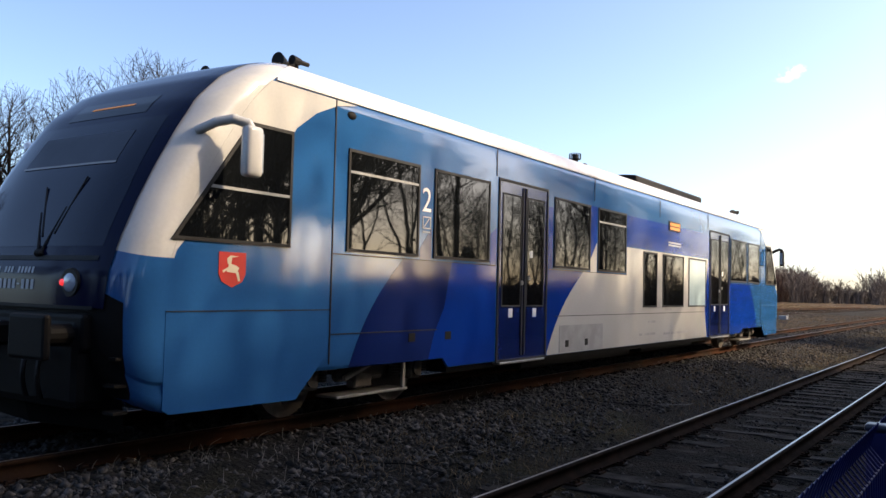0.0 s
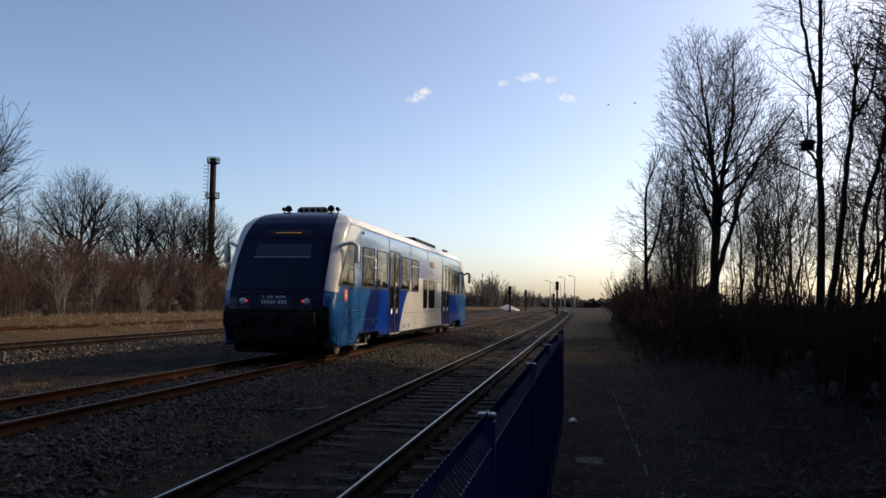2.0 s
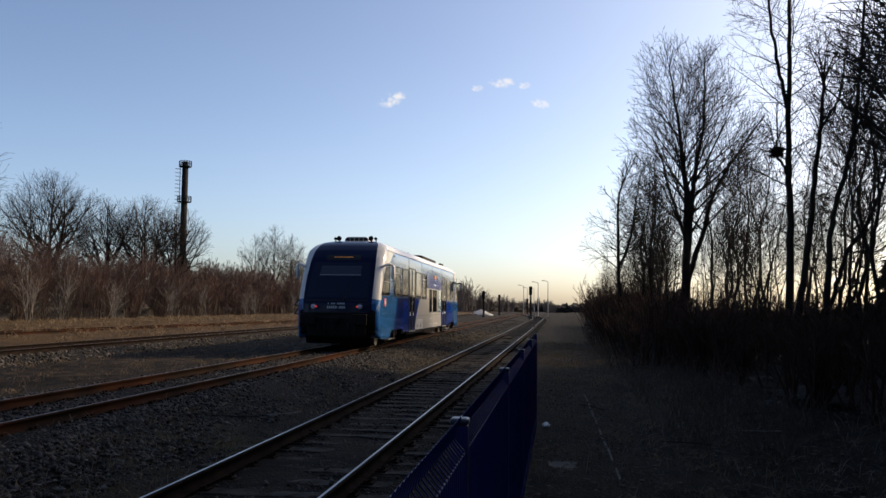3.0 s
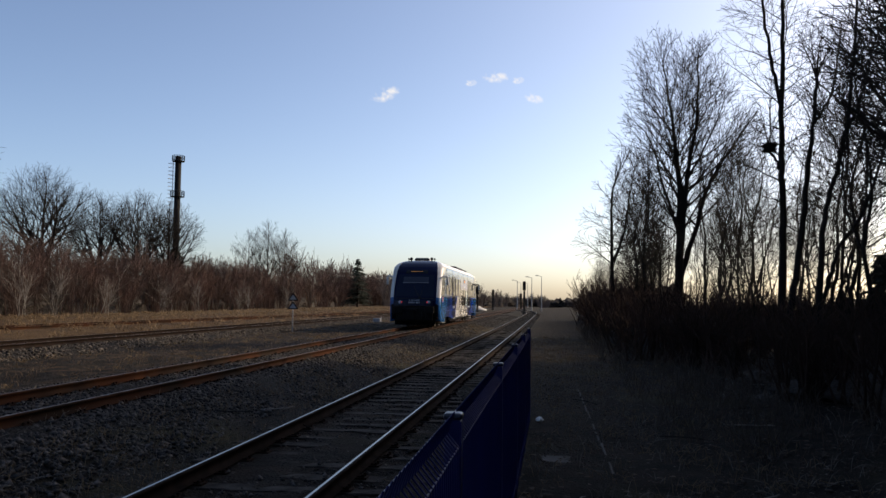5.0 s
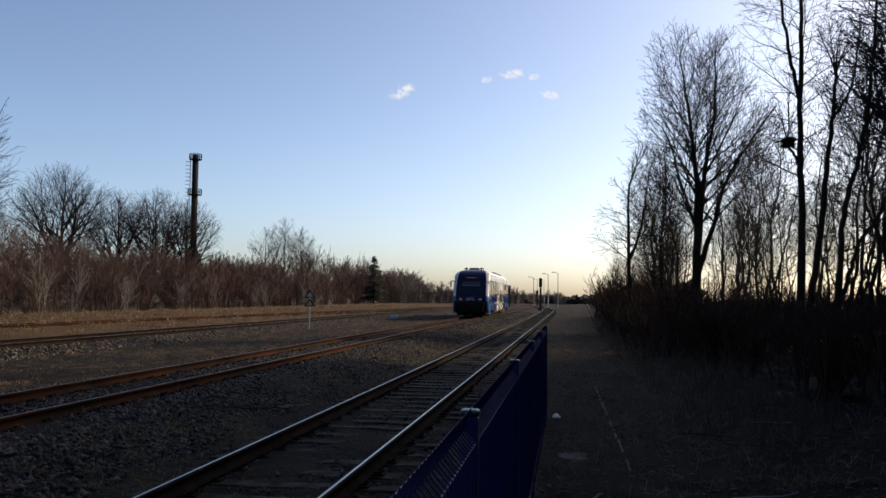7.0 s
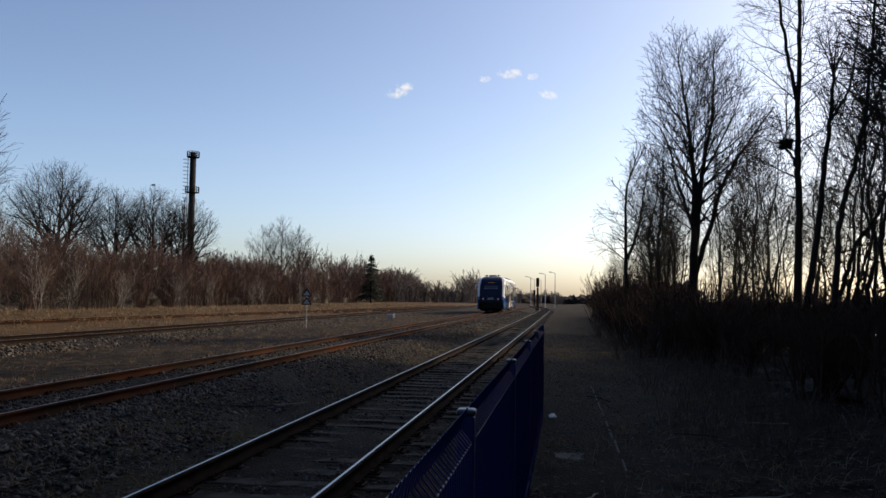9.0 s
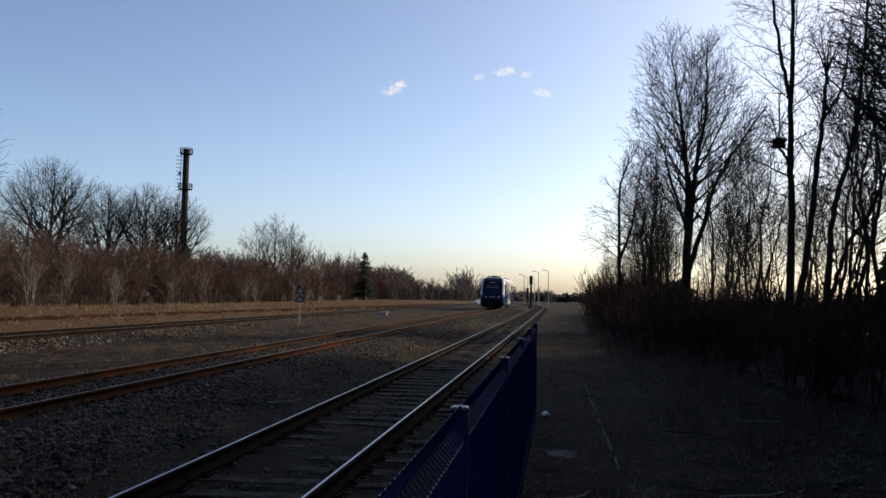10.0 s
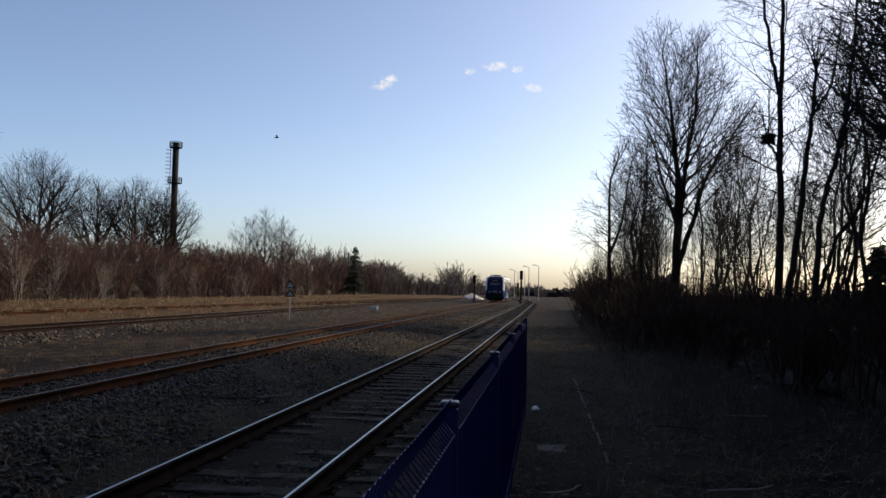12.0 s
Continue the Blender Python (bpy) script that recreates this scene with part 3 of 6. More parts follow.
def build_fence():
    fence = thing("mesh_fence", "blue welded-mesh panel fence on square posts beside the siding", "fence", kind="structure")
    top, base = 1.235, -0.10
    bm = bmesh.new()
    box(bm, -0.03, 0.03, -0.03, 0.03, -0.3, top + 0.03, 0.004)
    post = part("post", bm, "fence_blue", fence)
    bm = bmesh.new()
    box(bm, -0.034, 0.034, -0.034, 0.034, top + 0.03, top + 0.055, 0.01, 2)
    cap = part("post_cap", bm, "fence_cap", post, "black plastic post cap")
    post.matrix_basis = pose(FENCE_X, -4.52, 0)
    for k in range(-1, 6):
        p = new("post", post.data)
        p.parent = fence
        p.matrix_basis = pose(FENCE_X, 2.5 * k + 0.48, 0)
        c = new("post_cap", cap.data)
        c.parent = p
    top = 1.298
    # One panel: upright wires that follow the folds, and pairs of level wires.
    folds = [(0.0, base), (0.0, base + 0.09), (0.042, base + 0.14), (0.0, base + 0.19),
             (0.0, top - 0.125), (0.042, top - 0.075), (0.034, top - 0.045), (0.018, top)]
    p0, p1 = [], []
    ys = np.arange(0.05, 2.46, 0.05)
    for y in ys:
        for (xa, za), (xb, zb) in zip(folds, folds[1:]):
            p0.append((-xa, y, za))
            p1.append((-xb, y, zb))
    r = np.full(len(p0), 0.0033)
    v, f = tubes(p0, p1, r, r, 4)
    me_up = raw_mesh("upright_wires", v, f, ["fence_blue"])
    q0, q1 = [], []
    levels = [(0.0, base + 0.09), (0.042, base + 0.14), (0.0, base + 0.19), (0.0, 0.30), (0.0, 0.50), (0.0, 0.70), (0.0, 0.90), (0.0, 1.08),
              (0.0, top - 0.125), (0.042, top - 0.075), (0.022, top - 0.012)]
    for x, z in levels:
        q0.append((-x - 0.004, 0.03, z))
        q1.append((-x - 0.004, 2.47, z))
    r = np.full(len(q0), 0.003)
    v, f = tubes(q0, q1, r, r, 5)
    me_lv = raw_mesh("level_wires", v, f, ["fence_blue"])
    for k in range(-2, 5):
        a = new("mesh_panel", me_up)
        a.parent = fence
        a.matrix_basis = pose(FENCE_X + 0.026, 2.5 * k + 0.48, 0)
        b = new("level_wires", me_lv)
        b.parent = a


# ---- trees ----
def wander(rng, d, k):
    return (d + Vector((rng.uniform(-k, k), rng.uniform(-k, k), rng.uniform(-k, k)))).normalized()


def branch(out, rng, p, d, r, length, level, spec):
    """One limb as a chain of tapered pieces with its side shoots."""
    n = spec["pieces"][level]
    step = length / n
    kids = spec["kids"][level] if level < len(spec["kids"]) else 0
    r_end = r * (0.25 if level else spec.get("tip", 0.22))
    marks = sorted(rng.uniform(spec["clear"] if level == 0 else 0.15, 0.96) for _ in range(kids))
    pos = 0.0
    for i in range(n):
        ra, rb = r + (r_end - r) * i / n, r + (r_end - r) * (i + 1) / n
        d = wander(rng, d, spec["wander"] * (0.5 if level == 0 else 1))
        if level:
            d = (d + Vector((0, 0, spec["rise"] * (0.25 if level > 2 else 1)))).normalized()
        q = p + d * step
        out[level].append((p.copy(), q.copy(), max(ra, spec["thin"]), max(rb, spec["thin"])))
        while marks and marks[0] <= (i + 1) / n:
            t = marks.pop(0)
            at = p + d * step * (t * n - i)
            side = Vector((rng.uniform(-1, 1), rng.uniform(-1, 1), rng.uniform(-0.2, 0.5)))
            side = (side - d * side.dot(d)).normalized()
            ang = radians(rng.uniform(*spec["angle"]))
            nd = d * math.cos(ang) + side * math.sin(ang)
            rr = (r + (r_end - r) * t) * rng.uniform(0.34, 0.56)
            left = 1.05 - t * 0.78 if level else 1.1 - 1.5 * (t - spec.get("full", 0.40)) ** 2 - spec.get("top", 0.0) * t
            L = length * spec["ratio"][level] * left * rng.uniform(0.75, 1.25)
            branch(out, rng, at, nd, rr, L, level + 1, spec)
        p = q
    return p


def arrays(segs):
    return (np.array([s[0] for s in segs]), np.array([s[1] for s in segs]), np.array([s[2] for s in segs]), np.array([s[3] for s in segs]))


def room(p, d, crowns):
    """How far the crown reaches from p along d. crowns: centre and radii of ellipsoids."""
    best = 0.0
    for c, rad in crowns:
        q = Vector(((p.x - c[0]) / rad[0], (p.y - c[1]) / rad[1], (p.z - c[2]) / rad[2]))
        e = Vector((d.x / rad[0], d.y / rad[1], d.z / rad[2]))
        a, b, k = e.dot(e), q.dot(e), q.dot(q) - 1
        disc = b * b - a * k
        if disc > 0:
            best = max(best, (-b + math.sqrt(disc)) / a)
    return best


def bough(out, rng, p, d, r, length, level, look_of, crowns):
    """A limb that bends up to the light, with boughs, shoots and twigs along it."""
    n = max(2, int(length / (0.55, 0.5, 0.34, 0.26)[level]))
    step = length / n
    end = max(look_of["thin"] * 0.7, r * 0.22)
    gap = look_of["gaps"][level] if level < len(look_of["gaps"]) else 0
    due = length * rng.uniform(0.10, 0.24)
    lift = look_of["lift"] * (1, 1, 0.7, 0.25)[level]
    side_turn = rng.uniform(0, 6.28)
    for k in range(n):
        d = wander(rng, d, look_of["bend"] * (1, 1, 1.25, 1.0)[level])
        d = Vector((d.x, d.y, d.z + lift * (1 - max(0, d.z)))).normalized()
        q = p + d * step
        ra, rb = r + (end - r) * k / n, r + (end - r) * (k + 1) / n
        out.append((p.copy(), q.copy(), ra, rb))
        while gap and due < (k + 1) * step:
            t = due / length
            side_turn += rng.uniform(1.7, 3.0)
            u = d.orthogonal().normalized()
            u = u * math.cos(side_turn) + d.cross(u) * math.sin(side_turn)
            a = radians(rng.uniform(*look_of["fork"]))
            nd = (d * math.cos(a) + u * math.sin(a)).normalized()
            start = p + d * (due - k * step)
            reach = length * (0.62 * (1 - t) + 0.16) * rng.uniform(0.7, 1.25)
            reach = min(reach, max(0.25, room(start, nd, crowns) * rng.uniform(0.85, 1.12)))
            bough(out, rng, start, nd, max(look_of["thin"] * 0.8, (ra * 0.62) * rng.uniform(0.7, 1.0)), reach, level + 1, look_of, crowns)
            due += gap * rng.uniform(0.6, 1.4)
        p = q


def rounded(chain, n=5):
    """A smooth line through the points of a stem."""
    pts = [Vector(c) for c in chain]
    pts = [pts[0] * 2 - pts[1]] + pts + [pts[-1] * 2 - pts[-2]]
    out = []
    for a, b, c, e in zip(pts, pts[1:], pts[2:], pts[3:]):
        for k in range(n):
            t = k / n
            out.append(0.5 * ((2 * b) + (c - a) * t + (2 * a - 5 * b + 4 * c - e) * t * t + (3 * b - a - 3 * c + e) * t ** 3))
    return out + [pts[-2]]


def tree_meshes(seed, stems, crowns, every=0.35, clear=3.0, gaps=(0.42, 0.30, 0.22), thin=0.007, lift=0.10, bend=0.09, angle=(30, 55), fork=(24, 50), most=9.0, thick=0.5):
    """stems: (points, radius at the foot, radius at the tip); crowns: ellipsoids that hold the shoots; metres."""
    rng = random.Random(seed)
    look_of = dict(gaps=(0,) + tuple(gaps[1:]), thin=thin, lift=lift, bend=bend, fork=fork)
    wood, fine = [], []
    for chain, r0, r1 in stems:
        pts = rounded(chain)
        pts = [p + Vector((rng.uniform(-1, 1), rng.uniform(-1, 1), 0)) * 0.035 for p in pts]
        total = sum((b - a).length for a, b in zip(pts, pts[1:]))
        gone, due, turn = 0.0, rng.uniform(0, every), rng.uniform(0, 6.28)
        for a, b in zip(pts, pts[1:]):
            L = (b - a).length
            d = (b - a) / max(L, 1e-6)
            ra, rb = (r0 + (r1 - r0) * (g / total) ** 0.8 for g in (gone, gone + L))
            wood.append((a, b, ra, rb))
            while due < gone + L:
                p = a + d * (due - gone)
                due += every * rng.uniform(0.6, 1.5)
                if p.z < clear:
                    continue
                t = due / total
                turn += rng.uniform(1.6, 3.2)
                ang = radians(rng.uniform(*angle)) * (1.15 - 0.45 * t)
                u = d.orthogonal().normalized()
                u = u * math.cos(turn) + d.cross(u) * math.sin(turn)
                nd = (d * math.cos(ang) + u * math.sin(ang)).normalized()
                reach = min(most, room(p, (nd + Vector((0, 0, 0.25))).normalized(), crowns) * rng.uniform(0.6, 1.05))
                if reach > 0.3:
                    bough(fine, rng, p, nd, max(thin, min(ra * thick * rng.uniform(0.5, 1.0), 0.026 * reach)), reach, 1, look_of, crowns)
            gone += L
        tip = pts[-1]
        for _ in range(4):
            nd = wander(rng, d, 0.45)
            reach = min(3.0, room(tip, nd, crowns) * rng.uniform(0.7, 1.0))
            if reach > 0.3:
                bough(fine, rng, tip, nd, max(thin, r1 * 0.7), reach, 1, look_of, crowns)
    limbs = [s for s in fine if s[2] > 0.03]
    twigs = [s for s in fine if s[2] <= 0.03]
    v, f = tubes(*arrays(wood), 9)
    v2, f2 = (tubes(*arrays(limbs), 6)[k] for k in (0, 1)) if limbs else (np.zeros((0, 3)), np.zeros((0, 4), int))
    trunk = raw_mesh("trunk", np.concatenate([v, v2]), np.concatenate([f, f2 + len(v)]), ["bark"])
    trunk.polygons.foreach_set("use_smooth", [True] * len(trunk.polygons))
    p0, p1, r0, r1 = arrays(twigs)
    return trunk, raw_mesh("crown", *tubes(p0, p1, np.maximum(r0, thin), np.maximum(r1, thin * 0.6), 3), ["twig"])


def place_tree(name, meshes, label, x, y, rz=0.0, s=1.0, group="", dz=-0.1):
    t = thing(name, label, "tree", pose(x, y, float(ground_z(x, y)) + dz, 0, 0, rz) @ Matrix.Diagonal((s, s, s, 1)), group)
    for n, me in zip(("trunk", "crown"), meshes):
        ob = new(n, me)
        ob.parent = t
    return t


def at(az, d):
    """The spot d metres off, az degrees left of the tracks' direction."""
    return -d * math.sin(radians(az)), d * math.cos(radians(az))


def shrub(seed, height, stems=9, spread=0.5, thin=0.008, kids=(4, 3, 0)):
    rng = random.Random(seed)
    out = [[] for _ in range(5)]
    spec = dict(pieces=(4, 2, 1), kids=kids, ratio=(0.48, 0.55, 0.5), angle=(18, 45), wander=0.16, rise=0.10, clear=0.15, thin=thin, tip=0.25, top=0.3)
    for _ in range(stems):
        a, k = rng.uniform(0, 6.28), rng.uniform(0.05, spread)
        o = Vector((rng.uniform(-0.5, 0.5), rng.uniform(-0.5, 0.5), -0.1))
        branch(out, rng, o, Vector((math.cos(a) * k, math.sin(a) * k, 1)).normalized(), rng.uniform(0.018, 0.035), height * rng.uniform(0.6, 1.05), 0, spec)
    return [s for lv in out for s in lv]


def thicket(name, places, kinds, mat, label, seed, fat=1.0):
    """Many shrubs as one mass of stems. places: x, y, size."""
    rng = np.random.default_rng(seed)
    P0, P1, R0, R1 = [], [], [], []
    for x, y, s in places:
        p0, p1, r0, r1 = kinds[rng.integers(len(kinds))]
        a = rng.uniform(0, 6.28)
        rot = np.array([[math.cos(a), -math.sin(a), 0], [math.sin(a), math.cos(a), 0], [0, 0, 1]]).T
        o = np.array([x, y, float(ground_z(x, y))])
        P0.append(p0 @ rot * s + o)
        P1.append(p1 @ rot * s + o)
        k = fat * max(1.0, math.hypot(x, y) / 70)
        R0.append(r0 * k)
        R1.append(r1 * k)
    v, f = tubes(np.concatenate(P0), np.concatenate(P1), np.concatenate(R0), np.concatenate(R1), 3)
    ob = new(name, raw_mesh(name, v, f, [mat]))
    return tagged(ob, label, "shrubs", kind="stuff")


def mound(name, path, width, height, label, seed, mat="thicket"):
    """A long low uneven solid bank along points (x, y), mostly filler under shrubs."""
    rng = np.random.default_rng(seed)
    path = np.asarray(path, float)
    t = np.concatenate([[0], np.cumsum(np.hypot(*np.diff(path, axis=0).T))])
    n = int(t[-1] / 0.9) + 4
    s = np.linspace(0, t[-1], n)
    cx, cy = np.interp(s, t, path[:, 0]), np.interp(s, t, path[:, 1])
    d = np.stack([np.gradient(cx), np.gradient(cy)], 1)
    d /= np.linalg.norm(d, axis=1, keepdims=True)
    a = np.linspace(0, math.pi, 15)
    ends = np.clip(np.minimum(s, t[-1] - s) / 2.0, 0.05, 1) ** 0.5
    ks = (1 + 0.35 * rng.normal(0, 0.6, (n, 15))) * ends[:, None]
    off, up = -np.cos(a)[None] * width / 2 * np.clip(ks, 0.4, 1.5), np.sin(a)[None] * height * np.clip(ks, 0.35, 1.6)
    X = cx[:, None] + d[:, 1:2] * off
    Y = cy[:, None] - d[:, 0:1] * off
    Z = ground_z(X, Y) - 0.1 + up
    i, j = np.meshgrid(np.arange(14), np.arange(n - 1))
    b = (j * 15 + i).ravel()
    ob = new(name, raw_mesh(name, np.stack([X, Y, Z], 2).reshape(-1, 3), np.stack([b, b + 1, b + 16, b + 15], 1), [mat]))
    ob.data.polygons.foreach_set("use_smooth", [True] * len(ob.data.polygons))
    return tagged(ob, label, "undergrowth", kind="stuff")

# ---- railcar: y from its near end along its travel, z above the rails ----
LENGTH, HALF = 24.0, 1.43
CORNERS = [(1.41, 0.56), (1.43, 0.60), (1.43, 1.2), (1.43, 2.0), (1.43, 2.7), (1.43, 3.20), (1.42, 3.36), (1.385, 3.45),
           (1.25, 3.62), (1.06, 3.73), (0.80, 3.795), (0.5, 3.83), (0.25, 3.845), (0.0, 3.85)]
SPLITS = (4, 4, 20, 4, 4, 4, 4, 4, 4, 4, 4, 4, 4)
SECTION = [(a[0] + (b[0] - a[0]) * k / n, a[1] + (b[1] - a[1]) * k / n) for a, b, n in zip(CORNERS, CORNERS[1:], SPLITS) for k in range(n)] + CORNERS[-1:]
EAVES = 44
NOSE_Z = [0.20, 0.42, 0.8, 1.2, 1.5, 1.8, 2.12, 2.43, 2.78, 3.12, 3.40, 3.60, 3.72, 3.80, 3.86]
NOSE_Y = [0.30, 0.16, 0.05, 0.03, 0.05, 0.15, 0.29, 0.45, 0.67, 0.91, 1.18, 1.46, 1.74, 2.05, 2.45]
ROUND, POWER = 0.50, 3.4


def nose(z):
    return float(np.interp(z, NOSE_Z, NOSE_Y))


def full_section():
    right = SECTION
    return right + [(-x, z) for x, z in reversed(right[:-1])]


def build_body(car):
    sec = full_section()
    n = len(sec)
    stations = np.linspace(0, 1, 25)

    def shell(name, j0, j1, mat, label=""):
        verts, faces = [], []
        for t in stations:
            for x, z in sec[j0:j1 + 1]:
                e = nose(z) + ROUND
                verts.append((x, e + (LENGTH - 2 * e) * t, z))
        k = j1 - j0 + 1
        for i in range(len(stations) - 1):
            for j in range(k - 1):
                a = i * k + j
                faces.append((a, a + 1, a + k + 1, a + k))
        return smooth(part(name, (verts, faces), mat, car, label))
    shell("side_wall", 0, EAVES, "light_blue")
    shell("roof", EAVES, n - 1 - EAVES, "roof_white", "white curved roof")
    shell("side_wall", n - 1 - EAVES, n - 1, "light_blue")
    bm = bmesh.new()
    box(bm, -1.32, 1.32, 5.0, LENGTH - 5.0, 0.36, 0.60)
    box(bm, -1.30, 1.30, 0.5, LENGTH - 0.5, 0.78, 0.92)
    box(bm, -1.1, 1.1, 7.4, 12.0, 0.22, 0.40, 0.03)
    box(bm, -1.1, 1.1, 12.6, 16.0, 0.24, 0.40, 0.03)
    part("underframe", bm, "black", car, "black underframe with equipment boxes")
    # Skirts of the two cab sections reach lower, and stop at the bogies.
    for s in (1, -1):
        for flip in (False, True):
            bm = bmesh.new()
            pts = [(0.53, 1.18), (0.53, 0.36), (0.60, 0.32), (2.12, 0.30), (2.40, 0.57), (2.58, 0.75), (2.58, 1.18)]
            if flip:
                pts = [(LENGTH - y, z) for y, z in pts]
            plate(bm, pts, s * 1.4335, 0.03)
            part("skirt", bm, "light_blue", car)
        part("skirt", plate(bmesh.new(), [(4.72, 0.62), (4.86, 0.45), (LENGTH - 4.86, 0.45), (LENGTH - 4.72, 0.62)], s * 1.4295, 0.03), "light_blue", car)


def cap_point(sx, sz, s, zc):
    x, z = sx * s, zc + (sz - zc) * s
    return x, nose(z) + ROUND * (1 - (max(0.0, 1 - s ** POWER)) ** (1 / POWER)), z


def build_end(car, flip):
    """One cab front. Built for the near end, and turned round for the other."""
    end = new("cab_front")
    end.parent = car
    if flip:
        end.matrix_basis = pose(0, LENGTH, 0, 0, 0, 180)
    sec = full_section()
    low = [(1.40, 0.33), (1.425, 0.38), (1.43, 0.46)]
    sec = low + sec + [(-x, z) for x, z in reversed(low)] + [(0.14 * k, 0.33) for k in range(-9, 10)]
    zc = 1.9
    rings = [1.0, 0.9998, 0.999, 0.997, 0.993, 0.985, 0.97, 0.95, 0.92, 0.88, 0.84, 0.79, 0.74, 0.68, 0.58, 0.46, 0.34, 0.22, 0.1]
    verts, faces, mats = [], [], []
    n = len(sec)
    fine = []
    for i in range(n):
        a, b = sec[i], sec[(i + 1) % n]
        fine.append(a)
    m = len(fine)
    for s in rings:
        for x, z in fine:
            verts.append(cap_point(x, z, s, zc))
    verts.append((0, nose(zc), zc))

    def kind(i, zs):
        s = rings[i + 1] if i + 1 < len(rings) else 0
        if zs < 1.20:
            return 2 if s < 0.90 else 0
        return 1 if zs > 1.64 else 0
    for i in range(len(rings) - 1):
        for j in range(m):
            a, b = i * m + j, i * m + (j + 1) % m
            faces.append((a, b, b + m, a + m))
            mats.append(kind(i, (fine[j][1] + fine[(j + 1) % m][1]) / 2))
    for j in range(m):
        a, b = (len(rings) - 1) * m + j, (len(rings) - 1) * m + (j + 1) % m
        faces.append((a, b, len(verts) - 1))
        mats.append(1)
    shell = part("front_shell", (verts, faces), ["light_blue", "silver_white", "black"], end, "rounded cab front, white above and light blue below")
    shell.data.polygons.foreach_set("material_index", mats)
    bm = bmesh.new()
    bm.from_mesh(shell.data)
    bmesh.ops.recalc_face_normals(bm, faces=bm.faces[:])
    bm.to_mesh(shell.data)
    bm.free()
    smooth(shell, 50)

    ang = np.array([math.atan2(z - zc, abs(x)) for x, z in low + SECTION])
    rad = np.array([math.hypot(x, z - zc) for x, z in low + SECTION])
    order = np.argsort(ang)

    def on_face(x, z, out=0.0):
        s = math.hypot(x, z - zc) / float(np.interp(math.atan2(z - zc, abs(x)), ang[order], rad[order]))
        return Vector((x, nose(z) + ROUND * (1 - (max(0.0, 1 - min(1, s) ** POWER)) ** (1 / POWER)) - out, z))

    def face_sheet(name, outline, mat, out, label="", nx=14, nz=10):
        """A curved pane on the front: outline gives half-width at each height."""
        vs, fs = [], []
        for k in range(nz + 1):
            z = outline[0][0] + (outline[-1][0] - outline[0][0]) * k / nz
            w = float(np.interp(z, [o[0] for o in outline], [o[1] for o in outline]))
            for i in range(nx + 1):
                vs.append(on_face(-w + 2 * w * i / nx, z, out))
        for k in range(nz):
            for i in range(nx):
                a = k * (nx + 1) + i
                fs.append((a, a + 1, a + nx + 2, a + nx + 1))
        return smooth(part(name, (vs, fs), mat, end, label))
    face_sheet("front_mask", [(1.205, 1.18), (1.6, 1.19), (2.4, 1.19), (3.0, 1.16), (3.4, 1.11), (3.62, 1.05), (3.73, 0.96), (3.79, 0.83)], "mask", 0.014, "glossy navy front mask", 40, 60)
    face_sheet("windscreen", [(1.72, 1.06), (2.2, 1.06), (2.95, 0.99)], "screen_glass", 0.018, "dark windscreen with a lowered blind")
    face_sheet("sun_blind", [(2.50, 0.72), (2.82, 0.70)], "blind", 0.022, "grey roller blind behind the windscreen")
    face_sheet("blind_rail", [(2.485, 0.73), (2.505, 0.73)], "grey", 0.026, nz=1)
    face_sheet("destination_display", [(3.02, 0.62), (3.22, 0.60)], "glass", 0.019, "dark destination display")
    face_sheet("display_line", [(3.125, 0.34), (3.145, 0.34)], "amber", 0.024, "faint amber display line", nz=1)
    face_sheet("ledge", [(1.60, 1.06), (1.64, 1.06)], "rubber", 0.022, nz=1)
    face_sheet("ledge", [(1.19, 1.08), (1.22, 1.08)], "rubber", 0.022, nz=1)
    # Two rows of short painted bars.
    for z, tall, wide, gap, count, skip in ((1.485, 0.055, 0.032, 0.054, 11, (1, 5)), (1.345, 0.085, 0.046, 0.072, 9, ())):
        for k in range(count):
            if k in skip:
                continue
            x0 = (k - count / 2) * gap
            h0 = tall if not (count == 9 and k == 5) else 0.014
            zs = z + (tall - h0) / 2
            part("marking", ([on_face(x, y, 0.019) for x, y in ((x0, zs), (x0 + wide, zs), (x0 + wide, zs + h0), (x0, zs + h0))], [(0, 1, 2, 3)]), "letter", end, "pale painted marking")
    for s in (1, -1):
        c = on_face(s * 0.80, 1.41)
        bm = bmesh.new()
        cyl(bm, c + Vector((0, 0.06, 0)), c + Vector((0, -0.025, 0)), 0.135, 0.12, 20)
        lamp = part("headlight", bm, "rubber", end, "round headlight with a red tail lamp beside it")
        bm = bmesh.new()
        ball(bm, c + Vector((0, -0.02, 0)), 0.095, 16, (1, 0.25, 0.85))
        smooth(part("lens", bm, "lamp_lens", lamp))
        bm = bmesh.new()
        ball(bm, c + Vector((-s * 0.085, -0.03, 0.0)), 0.042, 12, (1, 0.4, 0.7))
        smooth(part("tail_lamp", bm, "tail_red" if not flip else "lamp_lens", lamp, "red tail lamp"))
        bm = bmesh.new()
        p0 = on_face(s * 0.02 + 0.28, 1.66, 0.03)
        p1 = on_face(0.28 + s * 0.42, 2.28, 0.03) if s < 0 else on_face(0.42, 2.36, 0.03)
        cyl(bm, p0, p0 + (p1 - p0) * 0.6, 0.014, 0.010, 6)
        mid = p0 + (p1 - p0) * 0.62
        cyl(bm, mid - (p1 - p0) * 0.38 + Vector((0.05, 0, 0)), p1 + Vector((0.05, 0, 0)), 0.012, 0.008, 6)
        ball(bm, p0, 0.035, 8)
        part("wiper", bm, "rubber", end)
